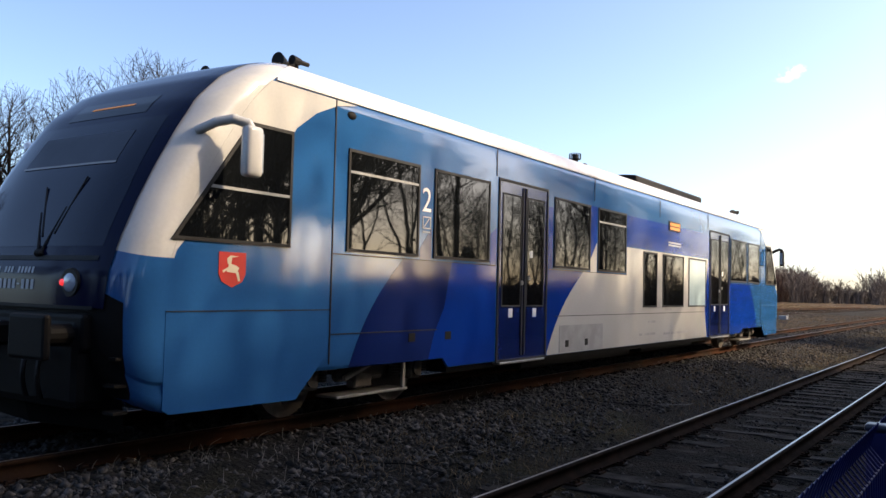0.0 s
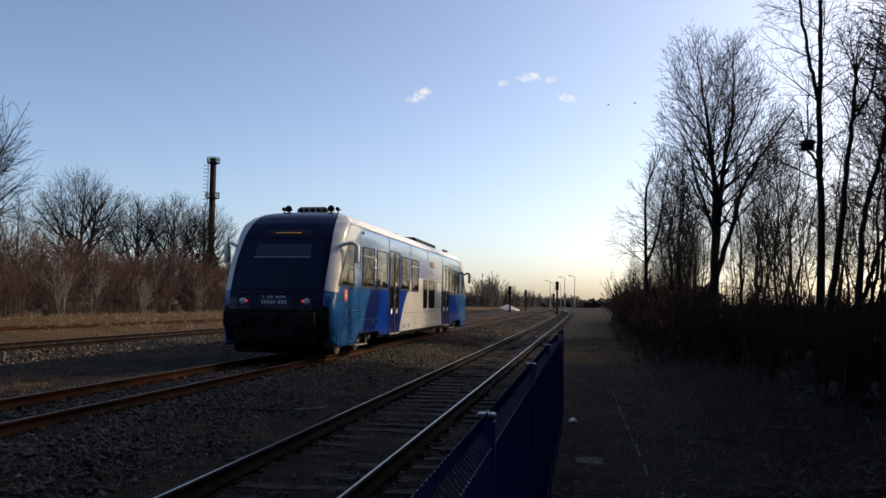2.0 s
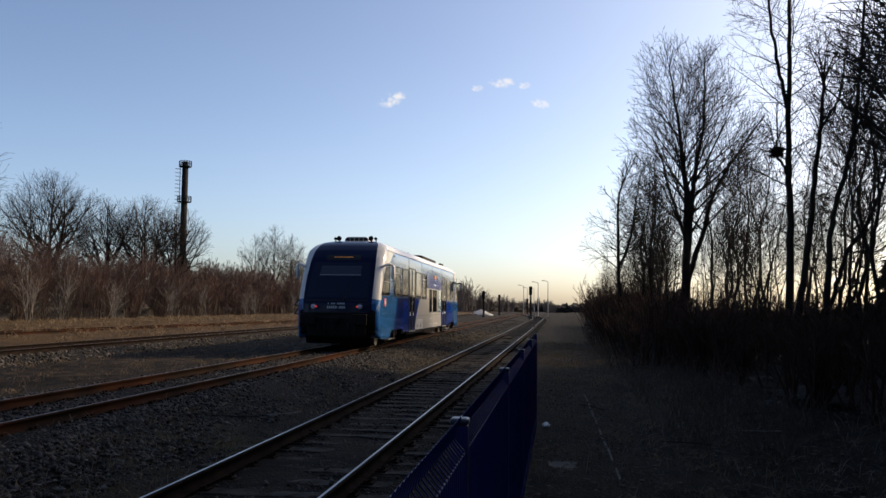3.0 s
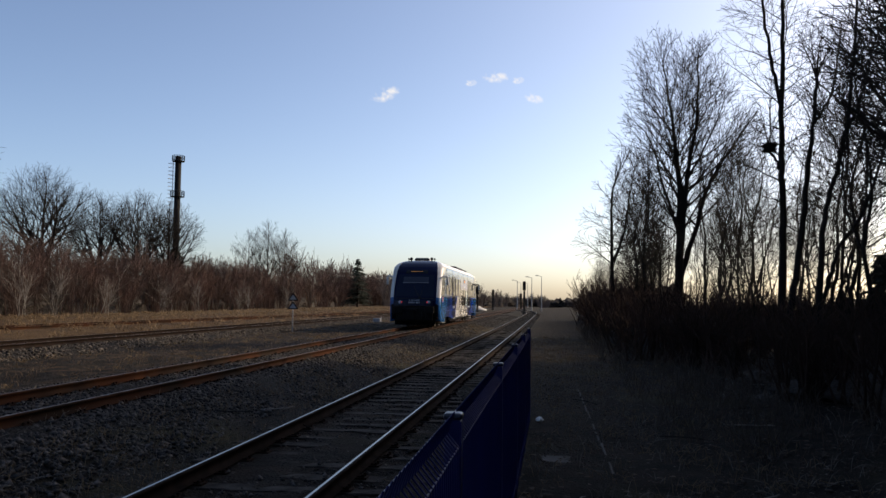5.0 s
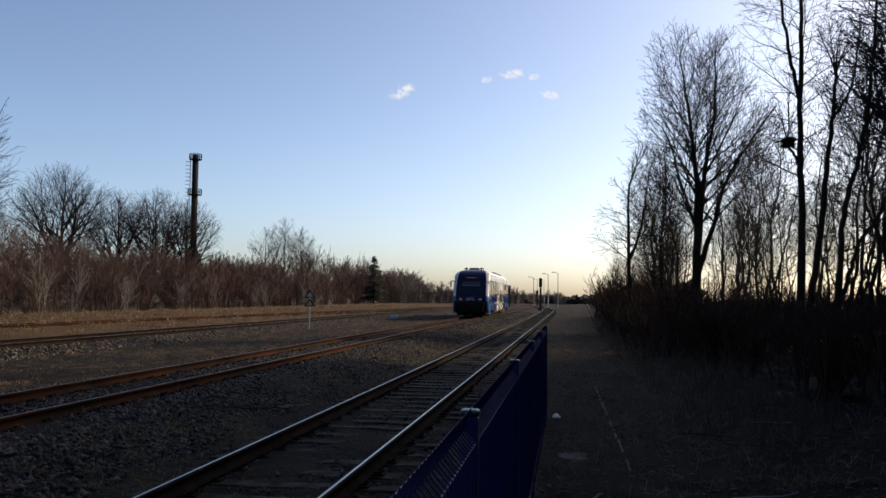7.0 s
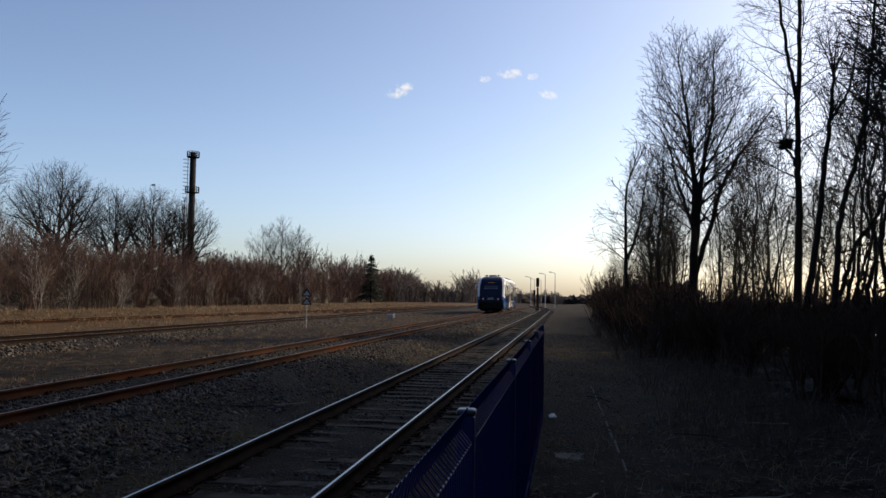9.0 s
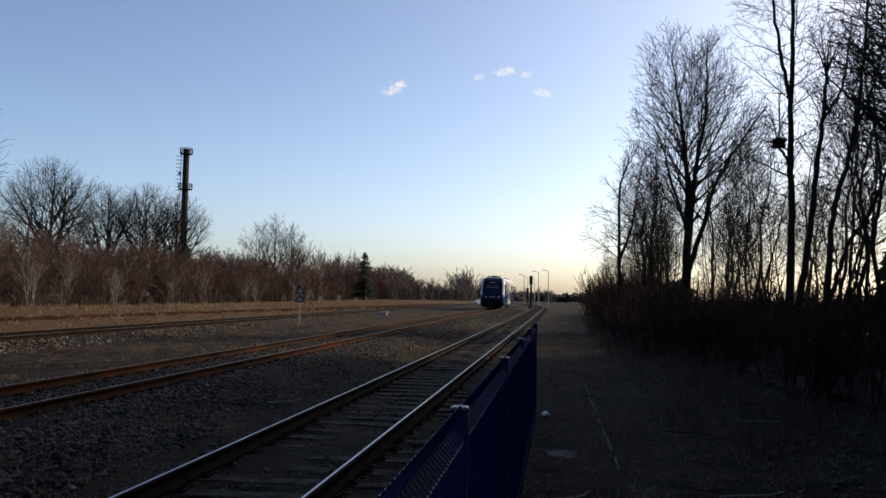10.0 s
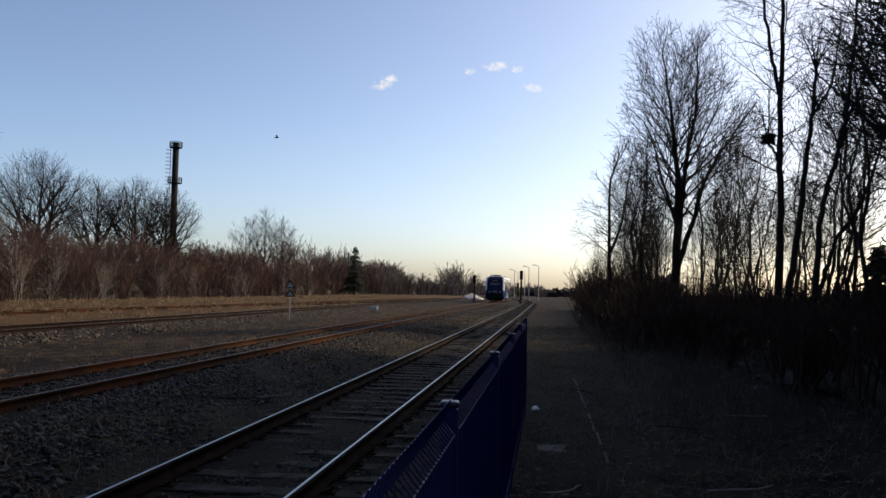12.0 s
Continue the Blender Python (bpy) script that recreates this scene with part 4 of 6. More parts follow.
        # Buffers, mirror and steps.
        bm = bmesh.new()
        cyl(bm, (s * 0.875, 0.25, 0.98), (s * 0.875, -0.30, 0.98), 0.10, 0.085, 14)
        buf = part("buffer", bm, "black", end, "black buffer with a rectangular head")
        bm = bmesh.new()
        box(bm, s * 0.875 - 0.26, s * 0.875 + 0.26, -0.36, -0.29, 0.80, 1.16, 0.03, 2)
        part("buffer_head", bm, "black", buf)
        bm = bmesh.new()
        pts = [(1.33, 0.86, 2.78), (1.50, 0.94, 2.86), (1.62, 1.02, 2.89), (1.70, 1.12, 2.86), (1.72, 1.17, 2.78)]
        for a, b in zip(pts, pts[1:]):
            cyl(bm, (s * a[0], a[1], a[2]), (s * b[0], b[1], b[2]), 0.045, 0.045, 10)
            ball(bm, (s * b[0], b[1], b[2]), 0.045, 10)
        mir = smooth(part("mirror_arm", bm, "silver_white" if not flip else "black", end, "curved rear-view mirror arm"))
        bm = bmesh.new()
        box(bm, s * 1.66, s * 1.78, 1.06, 1.26, 2.38, 2.84, 0.045, 3)
        smooth(part("mirror_housing", bm, "silver_white" if not flip else "black", mir, "white mirror housing"))
        bm = bmesh.new()
        box(bm, s * 1.68, s * 1.76, 1.255, 1.264, 2.43, 2.78)
        part("mirror_glass", bm, "lamp_lens", mir)
        for hx, hr, dy in ((0.60, 0.095, 0), (0.76, 0.055, 0.06)):
            bm = bmesh.new()
            cyl(bm, (s * hx, 2.62 + dy, 3.70), (s * hx, 2.62 + dy, 3.90), 0.02, n=8)
            cyl(bm, (s * hx, 2.80 + dy, 3.92), (s * hx, 2.66 + dy, 3.92), 0.025, 0.03, 10)
            cyl(bm, (s * hx, 2.66 + dy, 3.92), (s * hx, 2.54 + dy, 3.92), 0.04, hr, 14)
            smooth(part("horn", bm, "black", end, "black air horn on the roof"))
        for k in range(3):
            bm = bmesh.new()
            box(bm, s * 1.15, s * 1.30, 0.16, 0.30, 0.34 + 0.22 * k, 0.37 + 0.22 * k, 0.004)
            part("step", bm, "black", end)
    bm = bmesh.new()
    box(bm, -1.02, 1.02, 0.0, 0.42, 0.36, 1.12, 0.08, 2)
    box(bm, -1.06, 1.06, 0.02, 0.3, 0.84, 1.16, 0.04, 2)
    part("buffer_beam", bm, "black", end)
    bm = bmesh.new()
    box(bm, -0.14, 0.14, -0.22, 0.05, 0.86, 1.06, 0.03)
    cyl(bm, (0, -0.24, 0.95), (0, -0.24, 0.45), 0.035, 0.03, 8)
    cyl(bm, (-0.09, -0.22, 0.52), (0.09, -0.22, 0.52), 0.03, n=8)
    part("coupler", bm, "black", end)
    for x in (-0.62, -0.40, 0.40, 0.62):
        bm = bmesh.new()
        loops = []
        for k in range(9):
            a = math.pi * k / 8
            c = Vector((x + 0.06 * math.sin(a), -0.05 - 0.08 * math.sin(a), 0.86 - 0.42 * k / 8))
            loops.append([bm.verts.new(c + Vector((0.022 * math.cos(w), 0.022 * math.sin(w), 0))) for w in np.arange(7) * 0.8976])
        for la, lb in zip(loops, loops[1:]):
            for k in range(7):
                bm.faces.new((la[k], la[(k + 1) % 7], lb[(k + 1) % 7], lb[k]))
        part("brake_hose", bm, "rubber", end)
    bm = bmesh.new()
    vs = [(-1.18, 0.30, 0.62), (0, 0.10, 0.62), (1.18, 0.30, 0.62), (1.12, 0.40, 0.16), (0, 0.22, 0.16), (-1.12, 0.40, 0.16)]
    q = [bm.verts.new(v) for v in vs]
    bm.faces.new((q[0], q[1], q[4], q[5]))
    bm.faces.new((q[1], q[2], q[3], q[4]))
    bmesh.ops.solidify(bm, geom=bm.faces[:], thickness=0.03)
    part("rail_guard", bm, "black", end)
    # Ventilation unit with its row of slots.
    bm = bmesh.new()
    pts = [(-0.48, 3.74), (-0.43, 3.94), (-0.34, 4.0), (0.34, 4.0), (0.43, 3.94), (0.48, 3.74)]
    v0 = [bm.verts.new((x, 2.80, z)) for x, z in pts]
    v1 = [bm.verts.new((x, 3.90, z - 0.03)) for x, z in pts]
    bm.faces.new(v0)
    bm.faces.new(v1[::-1])
    for i in range(6):
        bm.faces.new((v0[i], v0[(i + 1) % 6], v1[(i + 1) % 6], v1[i]))
    unit = part("roof_unit", bm, "grey", end, "grey roof ventilation unit with dark slots")
    for k in range(5):
        bm = bmesh.new()
        x = -0.34 + k * 0.17
        box(bm, x - 0.065, x + 0.065, 2.788, 2.81, 3.86, 3.96, 0.008)
        part("slot", bm, "black", unit)
    return end


def rect(y0, y1, z0, z1):
    return [(y0, z0), (y1, z0), (y1, z1), (y0, z1)]


def build_window(car, s, pts, top_light=True, glass="glass", label=""):
    bm = bmesh.new()
    plate(bm, pts, s * 1.4375, 0.004)
    win = part("window", bm, glass, car, label)
    bm = bmesh.new()
    ring(bm, [(y, z) for y, z in pts], s * 1.447, 0.032, 0.016)
    part("window_frame", bm, "rubber", win)
    if top_light:
        z = 1.80 + 0.78 * (pts[2][1] - 1.80) if pts[0][1] > 1.5 else None
        if z:
            bm = bmesh.new()
            y0, y1 = pts[0][0] + 0.03, pts[1][0] - 0.03
            if len(pts) == 4 and abs(pts[3][0] - pts[0][0]) > 0.3:
                k = (2.3 - pts[0][1]) / (pts[3][1] - pts[0][1])
                y0, z = pts[0][0] + (pts[3][0] - pts[0][0]) * k + 0.03, 2.3
            box(bm, s * 1.436, s * 1.444, y0, y1, z - 0.014, z + 0.014)
            part("glazing_bar", bm, "grey" if len(pts) == 4 else "rubber", win)
    return win


def build_door(car, s, y0, y1):
    door = part("door", plate(bmesh.new(), rect(y0, y1, 0.45, 2.98), s * 1.433, 0.02), "navy", car, "double-leaf navy passenger door")
    bm = bmesh.new()
    ring(bm, rect(y0 - 0.03, y1 + 0.03, 0.43, 3.01), s * 1.446, 0.035, 0.02)
    part("door_frame", bm, "rubber", door)
    mid = (y0 + y1) / 2
    for a, b in ((y0 + 0.10, mid - 0.10), (mid + 0.10, y1 - 0.10)):
        pane = part("door_pane", plate(bmesh.new(), rect(a, b, 1.22, 2.80), s * 1.4385, 0.004), "glass", door)
        part("pane_rim", ring(bmesh.new(), rect(a - 0.012, b + 0.012, 1.205, 2.815), s * 1.4425, 0.022, 0.009), "rubber", pane)
        for dz, h, w in ((1.05, 0.13, 0.12),):
            c = (a + b) / 2
            part("notice", plate(bmesh.new(), rect(c - w / 2, c + w / 2, dz, dz + h), s * 1.4365, 0.002), "paper", door, "white notice sticker")
    bm = bmesh.new()
    for y in (mid - 0.045, mid + 0.045):
        box(bm, s * 1.434, s * 1.448, y - 0.022, y + 0.022, 0.50, 2.94, 0.004)
    part("leaf_edge", bm, "rubber", door)
    for y, z in ((mid - 0.06, 1.55), (mid + 0.16, 1.62)):
        bm = bmesh.new()
        cyl(bm, (s * 1.43, y, z), (s * 1.455, y, z), 0.035, n=12)
        part("door_button", bm, "steel", door)
    part("notice", plate(bmesh.new(), rect(mid + 0.18, mid + 0.27, 1.93, 2.03), s * 1.441, 0.002), "paper", door)
    part("door_step", box(bmesh.new(), s * 1.34, s * 1.46, y0 + 0.05, y1 - 0.05, 0.40, 0.43, 0.006), "steel", door)
    return door


def arc(y0, z0, y1, z1, bow, n=10):
    """A bowed line of points from one corner to another."""
    out = []
    for i in range(n + 1):
        t = i / n
        out.append((y0 + (y1 - y0) * t - bow * math.sin(math.pi * t), z0 + (z1 - z0) * t + 0.3 * bow * math.sin(math.pi * t)))
    return out


def build_livery(car, s):
    def paint(pts, mat, x=1.4325, label=""):
        part("livery_panel", plate(bmesh.new(), pts, s * x, 0.003), mat, car, label)
    low = 0.57
    # Navy sweep behind the near cab; royal blue before the door, partly painted light.
    paint(arc(2.92, low, 3.86, 1.775, 0.10) + [(4.9, 1.775), (4.75, 1.2), (4.55, 0.9), (4.42, low)], "navy", label="navy painted sweep, its edge to royal blue partly painted shade")
    # Brighter blue here partly stands for light falling on the navy.
    paint([(4.42, low), (4.55, 0.9), (4.75, 1.2), (4.9, 1.775), (6.03, 1.775), (6.03, 0.455), (4.86, 0.455), (4.74, low)], "royal_blue", label="royal blue painted panel, its brighter tone partly painted light")
    paint([(4.19, 1.785), (4.43, 1.785), (4.43, 2.18), (4.19, 1.92)], "navy")
    paint([(5.86, 1.785), (6.03, 1.785), (6.03, 2.30), (5.86, 2.2)], "royal_blue")
    # Royal blue round the middle windows, silver-white sweep below.
    paint([(7.61, 0.455), (7.62, 0.455)] + arc(7.62, 0.5, 8.92, 1.775, 0.13) + [(7.61, 1.775)], "royal_blue")
    paint([(7.61, 1.785), (7.78, 1.785), (7.78, 2.75), (7.61, 2.75)], "royal_blue")
    paint([(9.24, 2.02), (9.50, 2.32), (9.50, 2.92), (9.24, 2.92)], "royal_blue")
    paint([(9.24, 1.785), (9.50, 1.785), (9.50, 2.30), (9.24, 2.00)], "silver_white")
    white = [(7.64, 0.455)] + arc(7.64, 0.5, 8.94, 1.775, 0.13) + [(10.90, 1.775), (10.90, 2.30), (16.10, 2.30), (15.88, 1.15), (16.06, 0.455)]
    paint(white, "silver_white", label="silver-white painted sweep")
    paint([(10.90, 2.32), (16.20, 2.32), (16.20, 2.90), (10.90, 2.90)], "royal_blue")
    paint([(16.09, 0.455), (15.91, 1.15), (16.12, 2.30), (16.22, 2.30), (16.22, 0.455)], "royal_blue")
    paint([(18.03, 0.455), (18.03, 1.775)] + arc(20.15, 1.775, 20.95, low, -0.10) + [(19.4, low), (19.2, 0.455)], "royal_blue")
    # White sweep over each cab's side.
    for flip in (False, True):
        edge = [(nose(z) + ROUND - 0.03, z) for z in (1.66, 1.74, 1.82, 1.9, 2.1, 2.3, 2.5, 2.7, 2.9, 3.1, 3.3, 3.40)]
        under = [(2.95, 3.40), (2.62, 3.34), (2.30, 3.20), (2.02, 3.0), (1.95, 2.9), (1.95, 1.9), (0.75, 1.86)]
        pts = edge + under
        if flip:
            pts = [(LENGTH - y, z) for y, z in pts]
        paint(pts, "silver_white", label="white painted cab sweep")


def build_sides(car):
    cab = [(0.55, 1.80), (1.97, 1.80), (1.97, 2.95), (1.40, 2.95)]
    for s in (1, -1):
        build_livery(car, s)
        build_window(car, s, cab, label="dark cab side window with a slanted edge")
        build_window(car, s, [(LENGTH - y, z) for y, z in (cab[1], cab[0], cab[3], cab[2])], False, label="dark cab side window with a slanted edge")
        for y0, y1, tl in ((2.82, 4.15, True), (4.47, 5.82, False), (7.82, 9.20, False), (9.54, 10.84, True), (18.12, 19.75, False), (19.92, 21.20, False)):
            build_window(car, s, rect(y0, y1, 1.81, 2.92), tl, label="dark tinted passenger window")
        build_window(car, s, rect(11.77, 12.55, 1.17, 2.27), True, label="narrow dark low window")
        build_window(car, s, rect(12.90, 14.26, 1.17, 2.27), False, label="dark low passenger window")
        build_window(car, s, rect(14.63, 15.94, 1.17, 2.27), False, "milky_glass", "milky frosted low window")
        build_door(car, s, 6.09, 7.56)
        build_door(car, s, 16.27, 17.98)
        # Seams, drip rail, hatch, camera, notices.
        for y in (2.60, 6.0, 9.37, 12.7, 16.1, LENGTH - 2.60):
            part("panel_seam", box(bmesh.new(), s * 1.4305, s * 1.4375, y - 0.008, y + 0.008, 0.62 if y in (2.60, LENGTH - 2.60) else 3.02, 3.40), "rubber", car)
        for y0, y1, z in ((0.53, 2.58, 1.187), (2.62, 6.0, 1.775), (2.62, 4.6, 0.93), (7.64, 10.9, 1.78), (7.9, 15.85, 1.05), (LENGTH - 2.58, LENGTH - 0.53, 1.187), (18.1, 21.3, 1.775)):
            part("panel_seam", box(bmesh.new(), s * 1.4305, s * 1.4385, y0, y1, z - 0.005, z + 0.005), "rubber", car)
        part("drip_rail", box(bm=bmesh.new(), x0=s * 1.38, x1=s * 1.415, y0=1.75, y1=LENGTH - 1.75, z0=3.425, z1=3.455), "roof_white", car)
        hatch = part("access_hatch", plate(bmesh.new(), rect(8.06, 9.80, 0.47, 0.90), s * 1.438, 0.005), "grey", car, "grey equipment hatch with two latches")
        for y in (8.34, 9.10):
            part("latch", plate(bmesh.new(), rect(y - 0.06, y + 0.06, 0.55, 0.66), s * 1.442, 0.006), "black", hatch)
        bm = bmesh.new()
        ball(bm, (s * 1.425, 2.86, 3.28), 0.05, 10, (0.6, 1.5, 0.9))
        part("side_camera", bm, "black", car)
        bm = bmesh.new()
        box(bm, s * 1.4355, s * 1.45, 13.24, 13.98, 2.78, 2.99, 0.006)
        disp = part("side_display", bm, "rubber", car, "amber side destination display")
        for k in range(2):
            part("display_line", plate(bmesh.new(), rect(13.30, 13.92, 2.81 + 0.085 * k, 2.87 + 0.085 * k), s * 1.4515, 0.003), "amber", disp)
        for k in range(2):
            part("marking", plate(bmesh.new(), rect(13.24, 14.05, 2.46 + 0.055 * k, 2.495 + 0.055 * k), s * 1.4385, 0.003), "letter", car, "pale painted marking")
        bm = bmesh.new()
        for y0, y1, z in ((11.6, 11.75, 0.62), (11.9, 12.5, 0.62), (13.0, 13.4, 0.6), (13.5, 14.6, 0.6), (12.1, 12.5, 0.86), (13.1, 13.5, 1.10)):
            plate(bm, rect(y0, y1, z, z + 0.045), s * 1.4365, 0.003)
        part("marking", bm, "grey", car, "small grey painted markings")
        for y in (4.0, 4.78):
            part("socket_cover", plate(bmesh.new(), rect(y, y + 0.13, 0.80, 0.90), s * 1.440, 0.006), "black", car)
        # Coat of arms: a red shield with a pale animal shape.
        sh = [(1.08, 1.72), (1.08, 1.52), (1.12, 1.45), (1.24, 1.40), (1.36, 1.45), (1.40, 1.52), (1.40, 1.72)]
        shield = part("shield", plate(bmesh.new(), sh, s * 1.4365, 0.004), "red", car, "red painted shield emblem")
        bm = bmesh.new()
        plate(bm, [(1.17, 1.54), (1.29, 1.53), (1.32, 1.58), (1.28, 1.60), (1.20, 1.62)], s * 1.440, 0.002)
        plate(bm, [(1.18, 1.61), (1.22, 1.61), (1.23, 1.67), (1.31, 1.685), (1.21, 1.69), (1.17, 1.66)], s * 1.440, 0.002)
        plate(bm, [(1.28, 1.535), (1.31, 1.545), (1.335, 1.46), (1.31, 1.455)], s * 1.440, 0.002)
        plate(bm, [(1.18, 1.56), (1.20, 1.59), (1.12, 1.55), (1.13, 1.53)], s * 1.440, 0.002)
        part("emblem", bm, "gold", shield)
        txt = bpy.data.curves.new("class_number", "FONT")
        txt.body, txt.size, txt.extrude, txt.align_x = "2", 0.42, 0.001, "CENTER"
        tmp = new("class_number", txt)
        me = bpy.data.meshes.new_from_object(tmp)
        bpy.data.objects.remove(tmp)
        me.materials.append(M["paper"])
        num = new("class_number", me)
        num.parent = car
        num.matrix_basis = pose(s * 1.4345, 4.31, 2.37, 90, 0, 90 * s)
        tagged(num, "white class figure 2")
        part("pictogram", ring(bmesh.new(), rect(4.23, 4.40, 2.16, 2.31), s * 1.4365, 0.014, 0.003), "letter", car)
        bm = bmesh.new()
        plate(bm, [(4.25, 2.18), (4.27, 2.18), (4.38, 2.29), (4.36, 2.29)], s * 1.4365, 0.003)
        plate(bm, rect(4.24, 4.39, 2.11, 2.13), s * 1.4365, 0.003)
        part("pictogram", bm, "letter", car)


def build_bogie(car, y0, wheel_y):
    bogie = new("bogie")
    bogie.parent = car
    bogie.matrix_basis = pose(0, y0, 0)
    for s in (1, -1):
        bm = bmesh.new()
        box(bm, s * 0.98, s * 1.10, -1.55, 1.55, 0.50, 0.64, 0.03)
        box(bm, s * 0.98, s * 1.12, -0.42, 0.42, 0.36, 0.62, 0.04)
        box(bm, s * 1.0, s * 1.14, -0.16, 0.16, 0.28, 0.46, 0.02)
        part("side_frame", bm, "bogie", bogie, "dusty brown bogie frame")
        for y in wheel_y:
            bm = bmesh.new()
            box(bm, s * 1.0, s * 1.20, y - 0.14, y + 0.14, 0.32, 0.58, 0.03)
            cyl(bm, (s * 1.20, y, 0.45), (s * 1.23, y, 0.45), 0.09, n=12)
            part("axle_box", bm, "bogie", bogie)
            for dy in (-0.27, 0.27):
                bm = bmesh.new()
                for k in range(7):
                    bmesh.ops.create_cone(bm, cap_ends=True, segments=12, radius1=0.075, radius2=0.075, depth=0.022, matrix=Matrix.Translation((s * 1.08, y + dy, 0.40 + 0.036 * k)))
                part("coil_spring", bm, "bogie", bogie)
        bm = bmesh.new()
        cyl(bm, (s * 1.13, -0.35, 0.40), (s * 1.13, 0.35, 0.62), 0.035, n=8)
        part("damper", bm, "steel", bogie)
        bm = bmesh.new()
        box(bm, s * 0.9, s * 1.22, -0.55, 0.75, 0.20, 0.23, 0.005)
        box(bm, s * 1.16, s * 1.20, 0.68, 0.73, 0.2, 0.62, 0.005)
        part("footstep", bm, "steel", bogie)
    bm = bmesh.new()
    box(bm, -1.0, 1.0, -0.3, 0.3, 0.42, 0.72, 0.04)
    part("bolster", bm, "bogie", bogie)
    sets = []
    for y in wheel_y:
        bm = bmesh.new()
        cyl(bm, (-0.95, 0, 0), (0.95, 0, 0), 0.075, n=12)
        for s in (1, -1):
            cyl(bm, (s * 0.69, 0, 0), (s * 0.82, 0, 0), 0.42, 0.41, 28)
            cyl(bm, (s * 0.665, 0, 0), (s * 0.69, 0, 0), 0.448, 0.448, 28)
            cyl(bm, (s * 0.80, 0, 0), (s * 0.86, 0, 0), 0.12, n=12)
            for k in range(4):
                a = k * math.pi / 2
                cyl(bm, (s * 0.82, 0.24 * math.cos(a), 0.24 * math.sin(a)), (s * 0.827, 0.24 * math.cos(a), 0.24 * math.sin(a)), 0.04, n=8)
        ws = part("wheelset", bm, "bogie", bogie, "steel wheels on their axle")
        ws.matrix_basis = pose(0, y, 0.42)
        sets.append((ws, y))
    return sets


def build_railcar():
    car = thing("railcar", "light blue, navy and white diesel railcar with red tail lamps", "train", pose(far_x(4.0), 4.0, 0.244, 0, 0, 0.296))
    build_body(car)
    for flip in (False, True):
        build_end(car, flip)
    build_sides(car)
    sets = build_bogie(car, 3.55, (-0.95, 0.95)) + build_bogie(car, LENGTH - 3.55, (-0.95, 0.95))
    bm = bmesh.new()
    box(bm, 0.15, 0.95, 12.6, 17.2, 3.72, 3.92, 0.05, 2)
    rb = part("roof_box", bm, "dark_steel", car, "dark cooling unit on the roof")
    for k in range(5):
        bm = bmesh.new()
        y = 13.0 + k * 0.86
        cyl(bm, (0.55, y, 3.91), (0.55, y, 3.95), 0.30, 0.28, 16)
        part("fan_ring", bm, "black", rb)
    for x, y in ((0.5, 11.0), (0.4, 21.0)):
        bm = bmesh.new()
        cyl(bm, (x, y, 3.76), (x, y, 3.90), 0.07, 0.06, 12)
        ball(bm, (x, y, 3.90), 0.06, 10)
        part("roof_vent", bm, "black", car)
    return car, sets

# ---- the place ----
build_ground()
PLATES = plate_mesh()
build_track("track_main", far_x, far_z, -30, 420, 62, "running line on timber sleepers in grey ballast", "railhead_dull")
build_track("track_siding", near_x, near_z, -12, 186, 55, "siding with polished rails on weathered timber sleepers", "railhead")
build_track("track_third", lambda y: -16.8 - 0.004 * np.asarray(y, float), lambda y: 0.262 + 0 * np.asarray(y, float), -10, 300, 0, "rusty yard track on a low ballast bank", "railhead", spacing=0.7)
build_track("track_fourth", lambda y: -26.4 + 0.05 * np.asarray(y, float), lambda y: 0.36 + 0 * np.asarray(y, float), 0, 150, 0, "overgrown rusty yard track in dry grass", "railhead_dull", spacing=0.8)


def off_rails(x, y):
    clear = np.ones(len(x), bool)
    for c in (near_x(y), far_x(y), -16.8 - 0.004 * y):
        for s in (-0.7535, 0.7535):
            clear &= np.abs(x - c - s) > 0.07
    return clear


stones("ballast_stones", 38000, (-9.3, -4.3), (2.0, 40), (0.020, 0.042), "ballast", "loose grey broken ballast stones", 1, 0.0, 1.5, off_rails)
stones("ballast_stones", 9000, (-9.3, -4.3), (38, 110), (0.03, 0.06), "ballast", "loose grey broken ballast stones", 2, 0.0, 1.2, off_rails)
stones("ballast_stones", 9000, (-4.2, -1.2), (2.0, 30), (0.012, 0.03), "ballast", "small gravel between weathered sleepers", 3, 0.0, 1.3, off_rails)
stones("ballast_stones", 16000, (-18.9, -14.2), (16, 90), (0.03, 0.06), "sunlit_ballast", "ballast stones of a yard track, pale with sunlight in their colour", 5, 0.0, 1.3, off_rails)
stones("gravel", 5000, (-0.2, 4.0), (3.0, 30), (0.008, 0.022), "leaf_litter", "small stones and crumbs of litter", 6, 0.0, 1.4)
blades("dry_grass", 6000, (-5.6, -4.0), (6, 60), (0.06, 0.20), 0.0035, "dry_grass", "low dry grass and moss between the tracks", 11, 0.9, 8, 1.2, avoid=off_rails)
blades("dry_grass", 8000, (-14.6, -9.4), (10, 90), (0.05, 0.18), 0.006, "dry_grass", "short dry grass between the tracks", 12, 0.9, 8, 1.0)
blades("dry_grass", 13000, (-37, -19.5), (14, 150), (0.12, 0.36), 0.016, "dry_grass", "straw-coloured dry grass beside the yard", 13, 0.7, 8, 1.0)
blades("dry_grass", 7000, (-1.5, 3.0), (3, 45), (0.05, 0.22), 0.003, "dry_grass", "sparse dry grass along the fence", 14, 0.95, 7, 1.3)
blades("weeds", 6000, (1.6, 9.0), (10, 60), (0.25, 0.9), 0.006, "leaf_litter", "dead weeds before the thicket", 15, 0.6, 6, 1.2)
